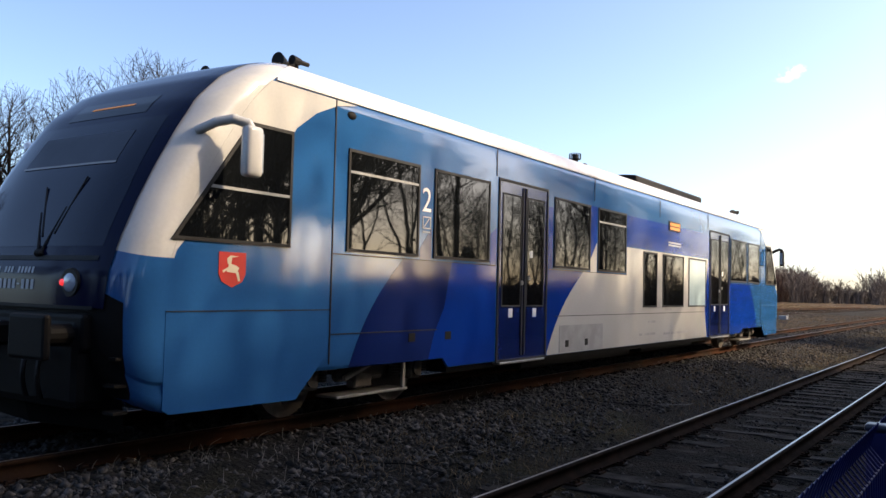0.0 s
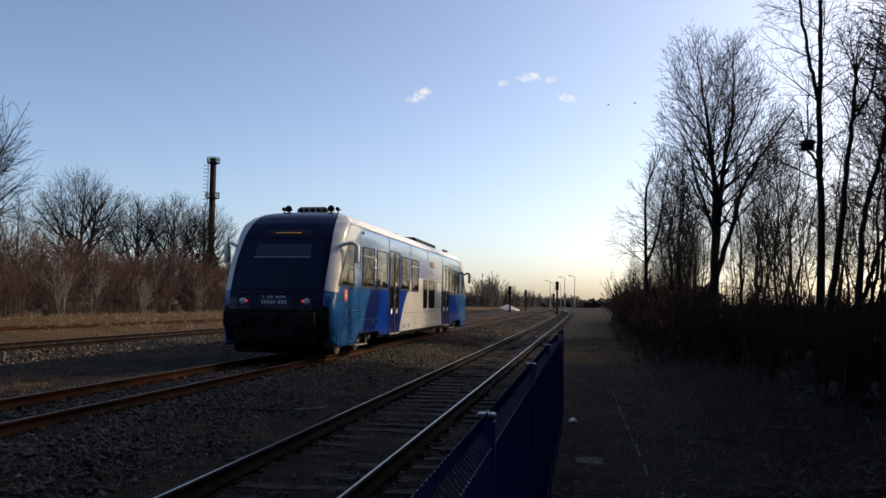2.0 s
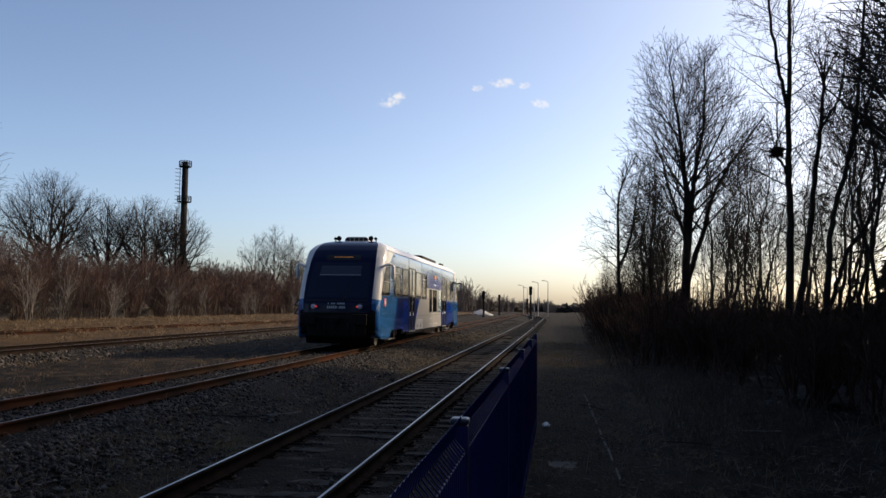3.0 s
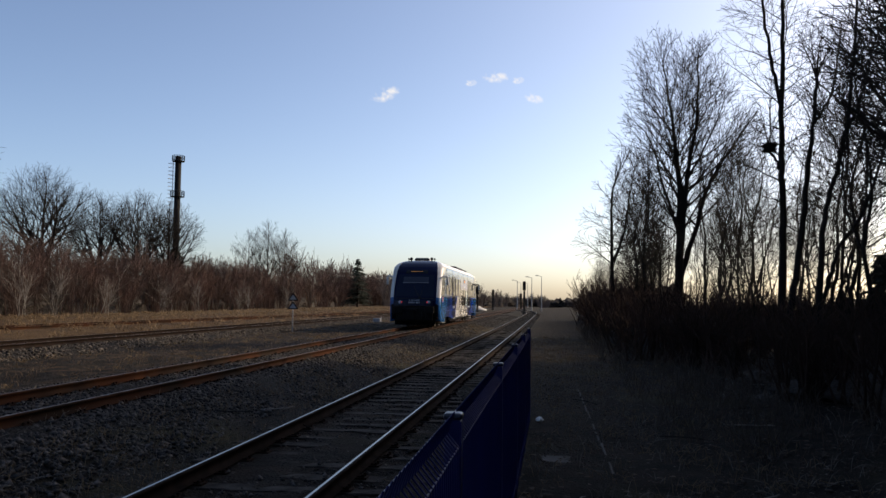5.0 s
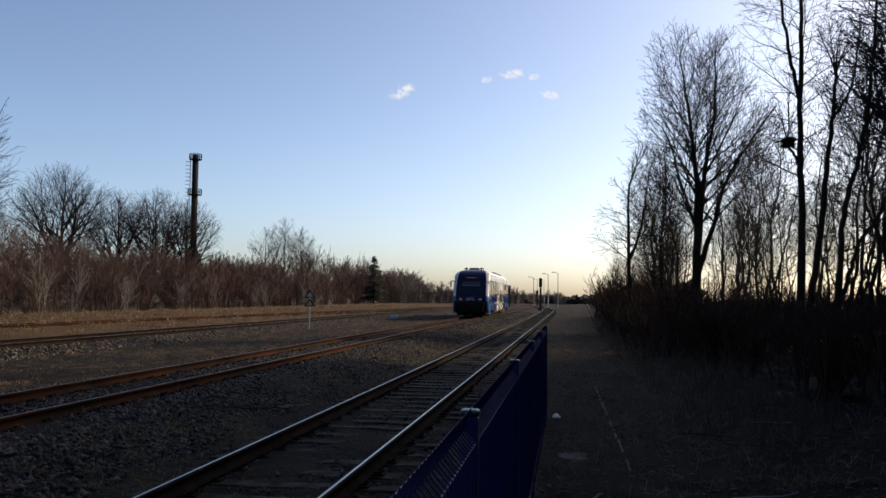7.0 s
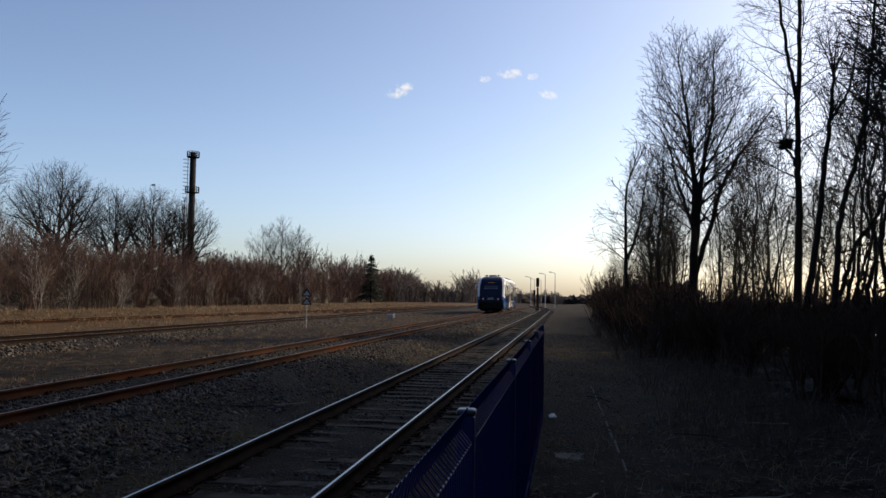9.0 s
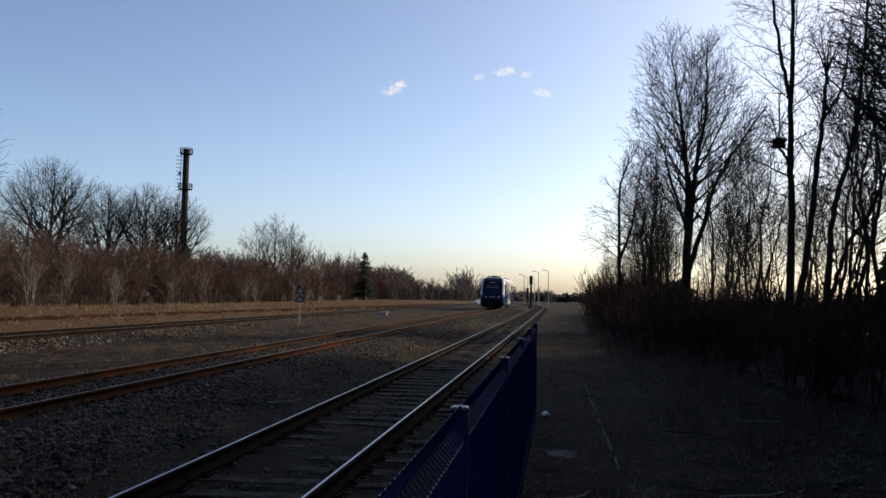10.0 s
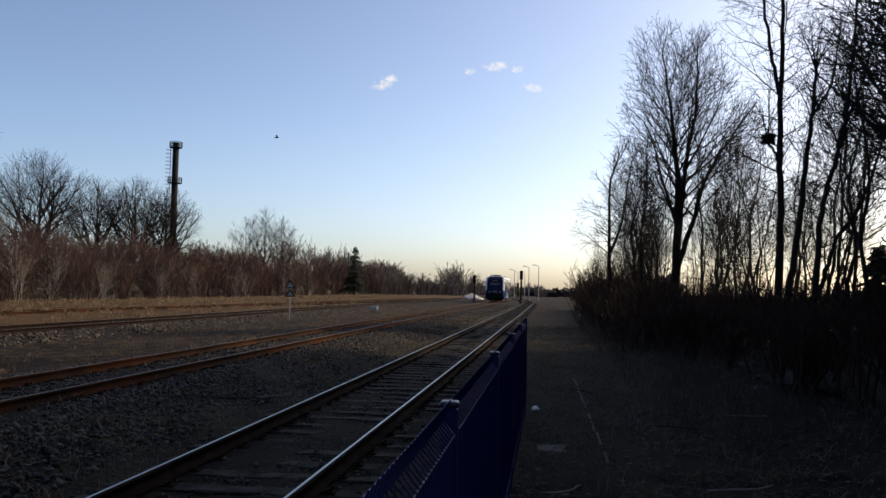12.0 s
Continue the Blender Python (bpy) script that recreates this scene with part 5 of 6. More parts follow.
stones("fallen_leaves", 6000, (-1.4, 6.0), (3, 35), (0.02, 0.04), "leaf_litter", "brown fallen leaves", 16, 0.01, 1.3, None, 0.15)
stones("paper_scraps", 900, (-0.1, 6.0), (4, 30), (0.006, 0.020), "pale_bark", "pale scraps and dead leaves on the dark soil", 18, 0.012, 1.2, None, 0.2)
blades("straw", 1500, (-7.0, -3.9), (4, 26), (0.06, 0.22), 0.003, "pale_bark", "pale dry stalks scattered over the ballast", 19, 0.99, 3, 1.4, "straw", off_rails)
blades("straw", 1200, (-0.1, 6.0), (4, 24), (0.06, 0.30), 0.003, "pale_bark", "pale dry stalks scattered over the dark soil", 20, 0.99, 3, 1.3, "straw")
build_fence()

# ---- woods ----
def round_tree(seed, h, r, wide, clear=0.22, lean=0.0, thin=0.011, **more):
    """A free-standing tree whose stem parts into rising limbs under a domed crown."""
    rg = random.Random(seed)
    stems = [([(0, 0, -0.3), (0.01 * h, 0, 0.3 * h), (lean * h * 0.5, 0.01 * h, 0.55 * h), (lean * h, 0, 0.86 * h)], r, r * 0.14)]
    for k in range(5):
        a = k * 1.257 + rg.uniform(-0.4, 0.4)
        z = h * rg.uniform(0.24, 0.38)
        w = wide * h * rg.uniform(0.42, 0.62)
        stems.append(([(0.008 * h, 0, z), (w * 0.5 * math.cos(a), w * 0.5 * math.sin(a), z + 0.14 * h), (w * math.cos(a), w * math.sin(a), z + 0.36 * h)], r * rg.uniform(0.42, 0.6), r * 0.12))
    crowns = [((lean * h * 0.5, 0, 0.63 * h), (wide * h, wide * h, 0.38 * h))]
    return tree_meshes(seed, stems, crowns, **{**dict(every=0.62, clear=clear * h, gaps=(0, 0.72, 0.55), thin=thin, lift=0.08, angle=(38, 66), fork=(26, 52), thick=0.75), **more})


TREES = [round_tree(101, 14, 0.31, 0.34), round_tree(102, 15, 0.33, 0.37, lean=0.03), round_tree(103, 13, 0.18, 0.30, 0.3, thin=0.016, every=1.0, gaps=(0, 1.0, 0.9)), round_tree(104, 16, 0.20, 0.26, thin=0.014, every=0.9, gaps=(0, 0.9, 0.8))]
COARSE = dict(every=0.62, gaps=(0, 0.60, 0.9), thin=0.016)
PLAIN = [round_tree(111, 14, 0.22, 0.27, **COARSE), round_tree(112, 15, 0.24, 0.30, **COARSE), None, round_tree(114, 16, 0.20, 0.24, **COARSE)]
LEFT = "bare trees behind the brush"
for k, (az, d, h, kind) in enumerate((
        (40.2, 62, 15.5, 1), (44.6, 66, 15.8, 0), (49.2, 55, 15.3, 1), (53.2, 50, 15.0, 0), (58.0, 52, 13.8, 3), (61.8, 55, 13.0, 1), (66, 52, 13, 0),
        (33.0, 80, 13.4, 1), (36.6, 95, 12.5, 3), (29.8, 95, 13.2, 0), (27.6, 93, 13.2, 1), (25.6, 96, 12.6, 0), (31.4, 110, 11.5, 3),
        (19.2, 140, 15.0, 3), (20.5, 141, 13.2, 2), (18.2, 143, 13.8, 3))):
    x, y = at(az, d)
    base_h = (14, 15, 13, 16)[kind]
    place_tree("tree", TREES[kind], "tall bare deciduous tree behind the brush", x, y, 67 * k, h / base_h * 0.97, LEFT)

# The tall trees of the wood beside the fence.
BIG = tree_meshes(211, [
    ([(0, 0, -0.3), (0.02, 0, 2.2), (0.09, 0, 4.7), (0.1, 0, 7.7), (-0.38, 0.1, 12.1), (-0.66, 0.1, 13.8)], 0.31, 0.03),
    ([(0.09, 0, 4.3), (0.30, -0.1, 6.4), (0.47, -0.1, 8.1), (0.95, -0.2, 11.2), (1.0, -0.2, 14.0)], 0.17, 0.03),
    ([(0.06, 0, 3.0), (0.95, 0.2, 5.4), (1.6, 0.3, 7.6), (3.06, 0.5, 9.9), (4.3, 0.6, 11.6)], 0.16, 0.025),
    ([(0.09, 0, 5.2), (-0.57, 0.2, 7.3), (-1.24, 0.3, 9.9), (-2.0, 0.4, 10.9)], 0.10, 0.02),
    ([(0.10, 0, 6.2), (0.3, 1.0, 8.4), (0.5, 1.3, 11.0)], 0.10, 0.02), ([(0.5, -0.1, 8.0), (1.2, -0.8, 9.6), (2.1, -0.9, 11.8)], 0.07, 0.02)],
    [((-0.9, 0, 12.8), (2.0, 2.0, 3.0)), ((1.2, 0, 13.0), (2.0, 2.0, 2.9)), ((3.0, 0.4, 9.8), (2.1, 2.0, 2.6)), ((-1.7, 0.2, 9.4), (1.9, 1.8, 2.3)), ((0.3, 0, 8.4), (1.7, 1.7, 3.0))],
    every=0.36, clear=5.2, gaps=(0, 0.36, 0.30), thin=0.0085, lift=0.10, angle=(30, 56), most=4.5)
place_tree("tree", BIG, "broad many-stemmed bare tree at the wood's edge", *at(-8.32, 43), 8.3)
SLIM = tree_meshes(212, [([(0, 0, -0.3), (0.03, 0, 2.6), (0.0, 0, 5.0), (-0.04, 0, 7.0), (0.12, 0, 8.1)], 0.14, 0.05),
                         ([(0.02, 0, 4.0), (0.55, 0.1, 5.2), (0.75, 0.1, 6.4), (1.15, 0, 8.8)], 0.09, 0.02)],
                   [((-0.6, 0, 5.4), (1.9, 1.6, 2.1)), ((1.0, 0, 7.6), (1.2, 1.2, 2.6)), ((-0.1, 0, 6.8), (1.2, 1.2, 1.9))],
                   every=0.30, clear=3.2, gaps=(0, 0.24, 0.2), thin=0.0085, lift=-0.04, bend=0.16, angle=(48, 84))
place_tree("tree", SLIM, "slim crooked bare tree with drooping twigs", *at(-4.05, 44), 4.0)
TALL = tree_meshes(213, [([(0, 0, -0.3), (0.02, 0, 2.5), (0.10, 0, 5.2), (0.03, 0, 7.0), (0.12, 0, 9.6), (0.20, 0, 12.5), (0.3, 0, 17.5)], 0.175, 0.03),
                         ([(0.04, 0, 8.9), (-0.12, 0, 9.7), (-0.33, 0, 10.7), (-0.59, 0, 12.6), (-0.9, 0, 16.5)], 0.075, 0.025),
                         ([(0.05, 0, 6.4), (-0.16, 0, 6.85), (-0.40, 0, 7.15)], 0.06, 0.04)],
                   [((0.0, 0, 13.5), (2.4, 2.2, 4.5)), ((0.1, 0, 8.0), (1.7, 1.6, 4.2))],
                   every=0.30, clear=3.4, gaps=(0, 0.36, 0.28), thin=0.0062, lift=0.0, bend=0.14, angle=(48, 82), most=2.8, thick=0.34)
place_tree("tree", TALL, "very tall dark forked tree with a nest", *at(-14.66, 32), 14.6)
SNAG = tree_meshes(214, [([(0, 0, -0.3), (0.22, 0, 1.9), (0.52, 0, 3.57), (0.85, 0, 6.14), (1.15, 0, 8.2), (1.24, 0, 9.6)], 0.16, 0.055),
                         ([(1.12, 0, 8.0), (1.5, 0, 8.6), (1.86, 0, 9.2), (2.2, 0, 11.2)], 0.06, 0.02)],
                   [((1.6, 0, 9.6), (2.0, 1.9, 2.3)), ((0.9, 0, 6.0), (1.3, 1.3, 2.4))],
                   every=0.30, clear=3.0, gaps=(0, 0.32, 0.26), thin=0.0064, lift=0.06, bend=0.14, angle=(40, 70), most=2.4, thick=0.34)
place_tree("tree", SNAG, "leaning bare tree with a broken top", *at(-14.9, 31), 14.9)
FORK = tree_meshes(215, [([(0, 0, -0.3), (0.13, 0, 3.4), (0.49, 0, 5.3), (0.83, 0, 6.2), (1.18, 0, 7.8), (1.45, 0, 10.0), (1.7, 0, 13.0)], 0.125, 0.03),
                         ([(0.06, 0, 1.4), (0.40, 0, 2.5), (0.80, 0, 3.56), (1.52, 0, 4.5), (2.3, 0, 6.4), (2.9, 0, 9.4)], 0.085, 0.025),
                         ([(1.0, 0, 7.0), (1.9, 0.3, 8.6), (2.6, 0.4, 10.8)], 0.06, 0.02)],
                   [((1.9, 0, 9.6), (2.3, 2.1, 3.2)), ((2.4, 0, 6.6), (1.7, 1.7, 2.4))],
                   every=0.26, clear=3.0, gaps=(0, 0.28, 0.22), thin=0.0064, lift=0.04, bend=0.15, angle=(36, 74), most=2.8, thick=0.4)
place_tree("tree", FORK, "forked bare tree with a bowed limb", *at(-16.75, 29), 16.7)
SPARE = dict(every=0.42, gaps=(0, 0.50, 0.45), thin=0.0095, lift=0.06, bend=0.13, angle=(30, 64), thick=0.4)
ASH = [tree_meshes(216, [([(0, 0, -0.3), (0.22, 0.1, 2.2), (0.02, 0.2, 4.4), (0.30, 0.1, 6.6), (0.1, -0.1, 8.6), (-0.25, 0.1, 11.4)], 0.13, 0.02), ([(0.05, 0.2, 4.0), (-0.5, 0.5, 5.8), (-0.75, 0.4, 8.0), (-1.2, 0.5, 9.6)], 0.06, 0.015)], [((0, 0, 8.4), (2.2, 2.2, 4.8))], clear=3.0, **SPARE),
       tree_meshes(217, [([(0, 0, -0.3), (-0.1, 0.1, 1.8), (0.25, 0, 3.6), (0.15, 0.2, 6.0), (0.75, 0.1, 8.2), (0.7, 0, 10.4)], 0.12, 0.02), ([(0.1, 0, 1.6), (0.9, 0.3, 4.6), (1.6, 0.5, 8.2)], 0.075, 0.02)],
                   [((0.6, 0.2, 7.4), (2.5, 2.3, 4.6))], clear=2.6, **SPARE)]
WOOD = "bare trees of the wood beside the fence"
for k, (az, d, h, kind) in enumerate((
        (-5.6, 47, 11.0, 0), (-6.6, 50, 10.5, 1), (-7.4, 40, 9.0, 1), (-6.2, 40, 7.5, 0), (-9.8, 50, 13.0, 0), (-11.0, 46, 12.0, 1), (-12.2, 41, 11.0, 0), (-13.2, 50, 13.0, 1), 
        (-15.8, 45, 12.0, 0), (-18.0, 36, 12.0, 1), (-19.4, 27, 11.5, 0), (-23.5, 25, 12.0, 0), (-11.8, 56, 10.0, 1), (-10.2, 44, 8.0, 1), (-7.0, 58, 9, 0), (-11.4, 38, 7.5, 0), (-16.2, 40, 8.5, 1), (-5.4, 72, 10, 1), (-6.4, 80, 11, 0), (-7.6, 74, 12, 1), (-5.0, 92, 9, 0), (-6.0, 104, 10, 1), (-7.2, 98, 12, 0), (-4.6, 110, 9, 1), (-9.4, 108, 12, 0),
        (-10.8, 40, 6.5, 1), (-12.4, 44, 7.0, 0), (-13.0, 36, 6.0, 1), (-14.0, 46, 8.0, 0), (-15.6, 38, 7.0, 1), (-16.6, 34, 7.5, 0), (-17.4, 42, 8.5, 1), (-18.6, 38, 7.0, 0), (-19.2, 46, 9.0, 1), (-13.4, 42, 9.0, 1),
        (-12.7, 47, 13.5, 1), (-5.5, 45, 12.5, 1), (-6.4, 43, 12.0, 0), (-7.0, 45, 10.5, 1), (-10.9, 52, 12.0, 1), (-17.6, 39, 13.0, 1), (-18.8, 33, 13.5, 1))):
    x, y = at(az, d)
    place_tree("tree", ASH[kind], "thin dark bare tree in the wood", x, y, 71 * k, h / (13, 12)[kind] * 0.85, WOOD)
# Trees added out of view, towards the sun, to shade the near ground.
for k, (x, y, kind, s) in enumerate((
        (12.5, 15, 1, 1.0), (13, 19.5, 0, 1.0), (16, 17, 1, 1.1), (16.5, 21.5, 0, 1.1), (20, 19, 1, 1.15), (20, 24, 0, 1.15), (10.5, 16.5, 3, 0.9), (24, 25, 1, 1.1), (30, 18, 0, 1.1), (11, 12, 3, 0.95), (16, 9, 1, 1.05), (22, 12, 3, 1.1), (12, 4, 0, 1.0), (19, 2, 1, 1.1), (26, 20, 0, 1.15), (24, 6, 1, 1.1),
        (13, -4, 3, 1.0), (20, -8, 0, 1.1), (11, -10, 1, 1.0), (30, 14, 3, 1.2), (16, -16, 0, 1.0), (27, 29, 1, 1.1), (21, 33, 0, 1.1), (33, 24, 1, 1.2), (15, 30, 3, 1.0),
        (14.2, 25, 1, 1.2), (11.6, 23.6, 0, 1.1), (17.6, 28.5, 0, 1.3), (22, 27, 1, 1.35), (13.8, 29.5, 1, 1.1), (17, 34, 0, 1.2), (24, 33, 1, 1.3))):
    place_tree("tree", PLAIN[kind], "tall bare tree added out of view, for shade and reflections", x, y, 53 * k, s, WOOD)

# Trees added far along so that the railcar's windows reflect dark wood.
for k in range(16):
    place_tree("tree", ASH[k % 2], "thin dark bare tree in the wood", 11 + 0.05 * k * 8 + 5 * math.sin(k * 2.3), 112 + 8 * k, 83 * k, 0.8 + 0.1 * math.cos(k), WOOD)

# Unseen trees added beside and behind the fence close the place and darken reflections.
for k, (x, y, kind, s) in enumerate((
        (7.5, 6, 0, 0.9), (9, 1, 1, 0.9), (8, -5, 3, 0.9), (4, -18, 1, 1.0), (-4, -26, 0, 1.0), (-12, -24, 3, 1.0), (-20, -28, 1, 1.1), (9, -26, 0, 1.0), (-28, -22, 0, 1.0), (0, -34, 1, 1.1), (-36, -14, 3, 1.0), (-40, 2, 1, 1.0))):
    place_tree("tree", PLAIN[kind], "tall bare tree added out of view, for shade and reflections", x, y, 37 * k, s, WOOD)

rng = np.random.default_rng(77)
SHRUBS = [arrays(shrub(s, 4.6, 9, 0.35)) for s in (1, 2, 3, 4)]
DENSE = [arrays(shrub(s, 4.6, 9, 0.42, 0.008, (6, 4, 0))) for s in (21, 22, 23, 24)]
LOW = [arrays(shrub(s, 2.4, 10, 0.7, 0.006)) for s in (5, 6, 7)]


def edge_x(y):
    return np.interp(y, [0, 60, 100, 230, 500], [-35.5, -35.5, -38, -46, -66])


places = []
for y in np.concatenate([np.arange(8, 120, 1.15), np.arange(120, 300, 3.4)]):
    for row in range(3):
        if row == 2 and y > 120:
            continue
        places.append((edge_x(y) - 0.8 - row * 2.4 + rng.uniform(-1, 1), y + rng.uniform(-1, 1), rng.uniform(0.85, 1.3) * (0.75 if row == 0 else 1.12) * (1.0 if y < 130 else 1.5)))
thicket("brush", places, DENSE, "brush", "dense leafless reddish-brown brush along the yard's edge", 31, 1.15)
# Solid dark core added inside the brush so that no sky shows through.
mound("undergrowth", [(edge_x(y) - 4.5, y) for y in range(0, 320, 10)], 6.0, 3.0, "solid dark brown core added inside the brush to close its gaps", 32)
for k in range(9):
    y = (44, 51, 55, 62, 73, 82, 95, 101, 118)[k]
    me = shrub(300 + k % 3, 4.4, 5, 0.35, 0.010, (7, 3, 0))
    p0, p1, r0, r1 = arrays(me)
    v, f = tubes(p0, p1, r0 * 0.75, r1 * 0.75, 4)
    ob = new("birch", raw_mesh("birch", v, f, ["pale_bark"]))
    x = float(edge_x(y)) + 0.9
    ob.matrix_basis = pose(x, y, float(ground_z(x, y)), 0, 0, 40 * k) @ Matrix.Diagonal((0.9, 0.9, 0.9, 1))
    tagged(ob, "pale-stemmed young birch at the brush's edge", "young tree", "pale birches")

hedge = [(2.2 + rng.uniform(0, 2.6) + 0.01 * y, y + rng.uniform(-1, 1), rng.uniform(0.9, 1.35) * (1.15 if y > 40 else 0.85)) for y in np.arange(24, 90, 0.55)]
hedge += [(3.4 + rng.uniform(0, 10) + max(0, 20 - y) * 0.1, y, rng.uniform(0.55, 0.95)) for y in rng.uniform(13, 50, 150)]
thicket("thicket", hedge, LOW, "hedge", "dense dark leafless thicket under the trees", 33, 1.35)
tall = [(6 + rng.uniform(0, 16), y, rng.uniform(0.4, 0.7)) for y in rng.uniform(14, 62, 46)]
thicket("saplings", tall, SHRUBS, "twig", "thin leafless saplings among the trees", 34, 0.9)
# Solid dark banks added under hedge and trees to fill their gaps.
mound("undergrowth", [(4.8, 27), (4.8, 45), (4.8, 88)], 3.4, 1.15, "solid dark core added inside the hedge along the path", 35)
mound("undergrowth", [(6.5, 14), (9.0, 22), (10, 40), (11, 60)], 7.0, 0.35, "low solid dark bank added under the trees to close gaps", 36)
# Saplings added out of view to block low sun and sky.
off = [(6.5 + rng.uniform(0, 14), y, rng.uniform(0.8, 1.5)) for y in rng.uniform(-24, 16, 60)]
# Dense band towards the sun: shades the near track and ballast.
for x in rng.uniform(8.5, 16, 80):
    off.append((x, rng.uniform(2, 0.58 * (x + 5.8) + 11.5), rng.uniform(1.2, 1.8)))
off += [(x, -24 + rng.uniform(-4, 4), rng.uniform(0.9, 1.5)) for x in rng.uniform(-45, 8, 36)]
thicket("saplings", off, SHRUBS, "twig", "thin leafless saplings added out of view to block the sun", 42, 2.2)
# Unseen bank added behind the viewpoint to darken reflections.
mound("undergrowth", [(-50, -27), (-20, -29), (8, -27)], 6.0, 4.5, "dark bank added out of view to close the yard", 43)
# Bank added beyond the hedge, likewise to darken the railcar's reflections.
mound("undergrowth", [(9, 78), (13, 130), (19, 230)], 7.0, 2.6, "dark hedge bank added far along the line for dark reflections", 45)
# Another filler bank, added to darken the depth of the wood.
mound("undergrowth", [(20, 38), (26, 55), (30, 90)], 8.0, 1.6, "solid dark bank added deep in the wood to close gaps", 44)
# Unseen bank added beside the viewpoint to hold off skylight.
mound("undergrowth", [(14, -22), (13, 0), (13, 14)], 7.0, 4.0, "dark bank added out of view in the wood to block light", 37)


def conifer(x, y, h, seed, group=""):
    rg = random.Random(seed)
    t = thing("fir", "dark evergreen fir behind the brush", "tree", pose(x, y, float(ground_z(x, y)) - 0.1), group)
    part("trunk", cyl(bmesh.new(), (0, 0, 0), (0, 0, h), 0.18, 0.02, 8), "bark", t)
    p0, p1, r0, r1 = [], [], [], []
    for _ in range(280):
        z = h * (0.10 + 0.87 * rg.random() ** 1.1)
        L = ((h - z) * 0.30 + 0.25) * rg.uniform(0.45, 1.25)
        a = rg.uniform(0, 6.28)
        o = Vector((0, 0, z))
        e = o + Vector((math.cos(a) * L, math.sin(a) * L, -0.22 * L + rg.uniform(-0.1, 0.25)))
        for k in range(14):
            p = o + (e - o) * (0.2 + 0.058 * k)
            w = a + rg.choice((-1, 1)) * rg.uniform(0.3, 1.1)
            q = p + Vector((math.cos(w), math.sin(w), rg.uniform(-0.55, -0.05))) * (0.16 + 0.26 * L * rg.uniform(0.5, 1))
            p0.append(p), p1.append(q), r0.append(0.06), r1.append(0.02)
        p0.append(o), p1.append(e), r0.append(0.05), r1.append(0.02)
    v, f = tubes(p0, p1, r0, r1, 3)
    ob = new("crown", raw_mesh("crown", v, f, ["needles"]))
    ob.parent = t


conifer(*at(13.2, 172), 10.2, 5)
conifer(*at(-20.4, 50), 4.3, 6)
far_places = []
for az, d, s in ((6.8, 250, 2.1), (6.3, 252, 1.9), (5.6, 270, 1.5), (5.0, 275, 1.4), (4.2, 300, 1.2), (3.5, 320, 1.1), (2.6, 330, 1.0), (8.4, 235, 1.25), (7.7, 240, 1.2), (9.3, 230, 1.4), (1.2, 340, 1.0), (0.4, 330, 1.0), (10.2, 225, 1.7), (11.2, 220, 1.9)):
    for _ in range(5):
        x, y = at(az + rng.uniform(-0.5, 0.5), d + rng.uniform(-12, 12))
        far_places.append((x, y, s * rng.uniform(0.7, 1.15)))
thicket("distant_woods", far_places, SHRUBS, "hazy_twig", "distant leafless trees at the end of the yard", 38, 1.3)
mound("undergrowth", [at(11, 260), at(6, 300), at(2, 350), at(-3, 340), at(-8, 300)], 10, 3.0, "distant low woods on the horizon", 39)


# ---- masts, signs and small things ----
def build_tower():
    x, y = at(25.15, 120)
    t = thing("steel_chimney", "slender dark steel chimney with two platforms and a ladder", "chimney", pose(x, y, 0.4))
    h = 20.9
    part("shaft", smooth_bm(cyl(bmesh.new(), (0, 0, 0), (0, 0, h), 0.46, 0.42, 20)), "dark_steel", t)
    part("base_shaft", smooth_bm(cyl(bmesh.new(), (0, 0, 0), (0, 0, 7.6), 0.72, 0.72, 20)), "dark_steel", t)
    for z, r in ((h - 0.7, 0.82), (15.3, 0.92)):
        bm = bmesh.new()
        cyl(bm, (0, 0, z - 0.05), (0, 0, z + 0.05), r, n=20)
        pf = part("platform", bm, "dark_steel", t)
        bm = bmesh.new()
        n = 14
        for k in range(n):
            a, b = 6.283 * k / n, 6.283 * (k + 1) / n
            p, q = Vector((r * math.cos(a), r * math.sin(a), z)), Vector((r * math.cos(b), r * math.sin(b), z))
            cyl(bm, p, p + Vector((0, 0, 0.75)), 0.04, n=5)
            for dz in (0.4, 0.75):
                cyl(bm, p + Vector((0, 0, dz)), q + Vector((0, 0, dz)), 0.04, n=5)
        part("railing", bm, "dark_steel", pf)
    bm = bmesh.new()
    dx, dy = -math.cos(radians(25)) * 0.66, -math.sin(radians(25)) * 0.66
    for o in (-0.25, 0.25):
        cyl(bm, (dx + o * 0.4, dy - o, 9.5), (dx + o * 0.4, dy - o, h - 0.4), 0.035, n=5)
    for k in range(20):
        z = 9.8 + k * 0.53
        cyl(bm, (dx - 0.1, dy + 0.25, z), (dx + 0.1, dy - 0.25, z), 0.03, n=5)
        a = [Vector((dx + 0.42 * math.cos(w) - 0.25, dy + 0.42 * math.sin(w), z)) for w in np.linspace(0.8, 5.5, 7)]
        for p, q in zip(a, a[1:]):
            cyl(bm, p, q, 0.025, n=4)
    part("caged_ladder", bm, "grey", t)


def smooth_bm(bm):
    for f in bm.faces:
        f.smooth = len(f.verts) == 4
    return bm


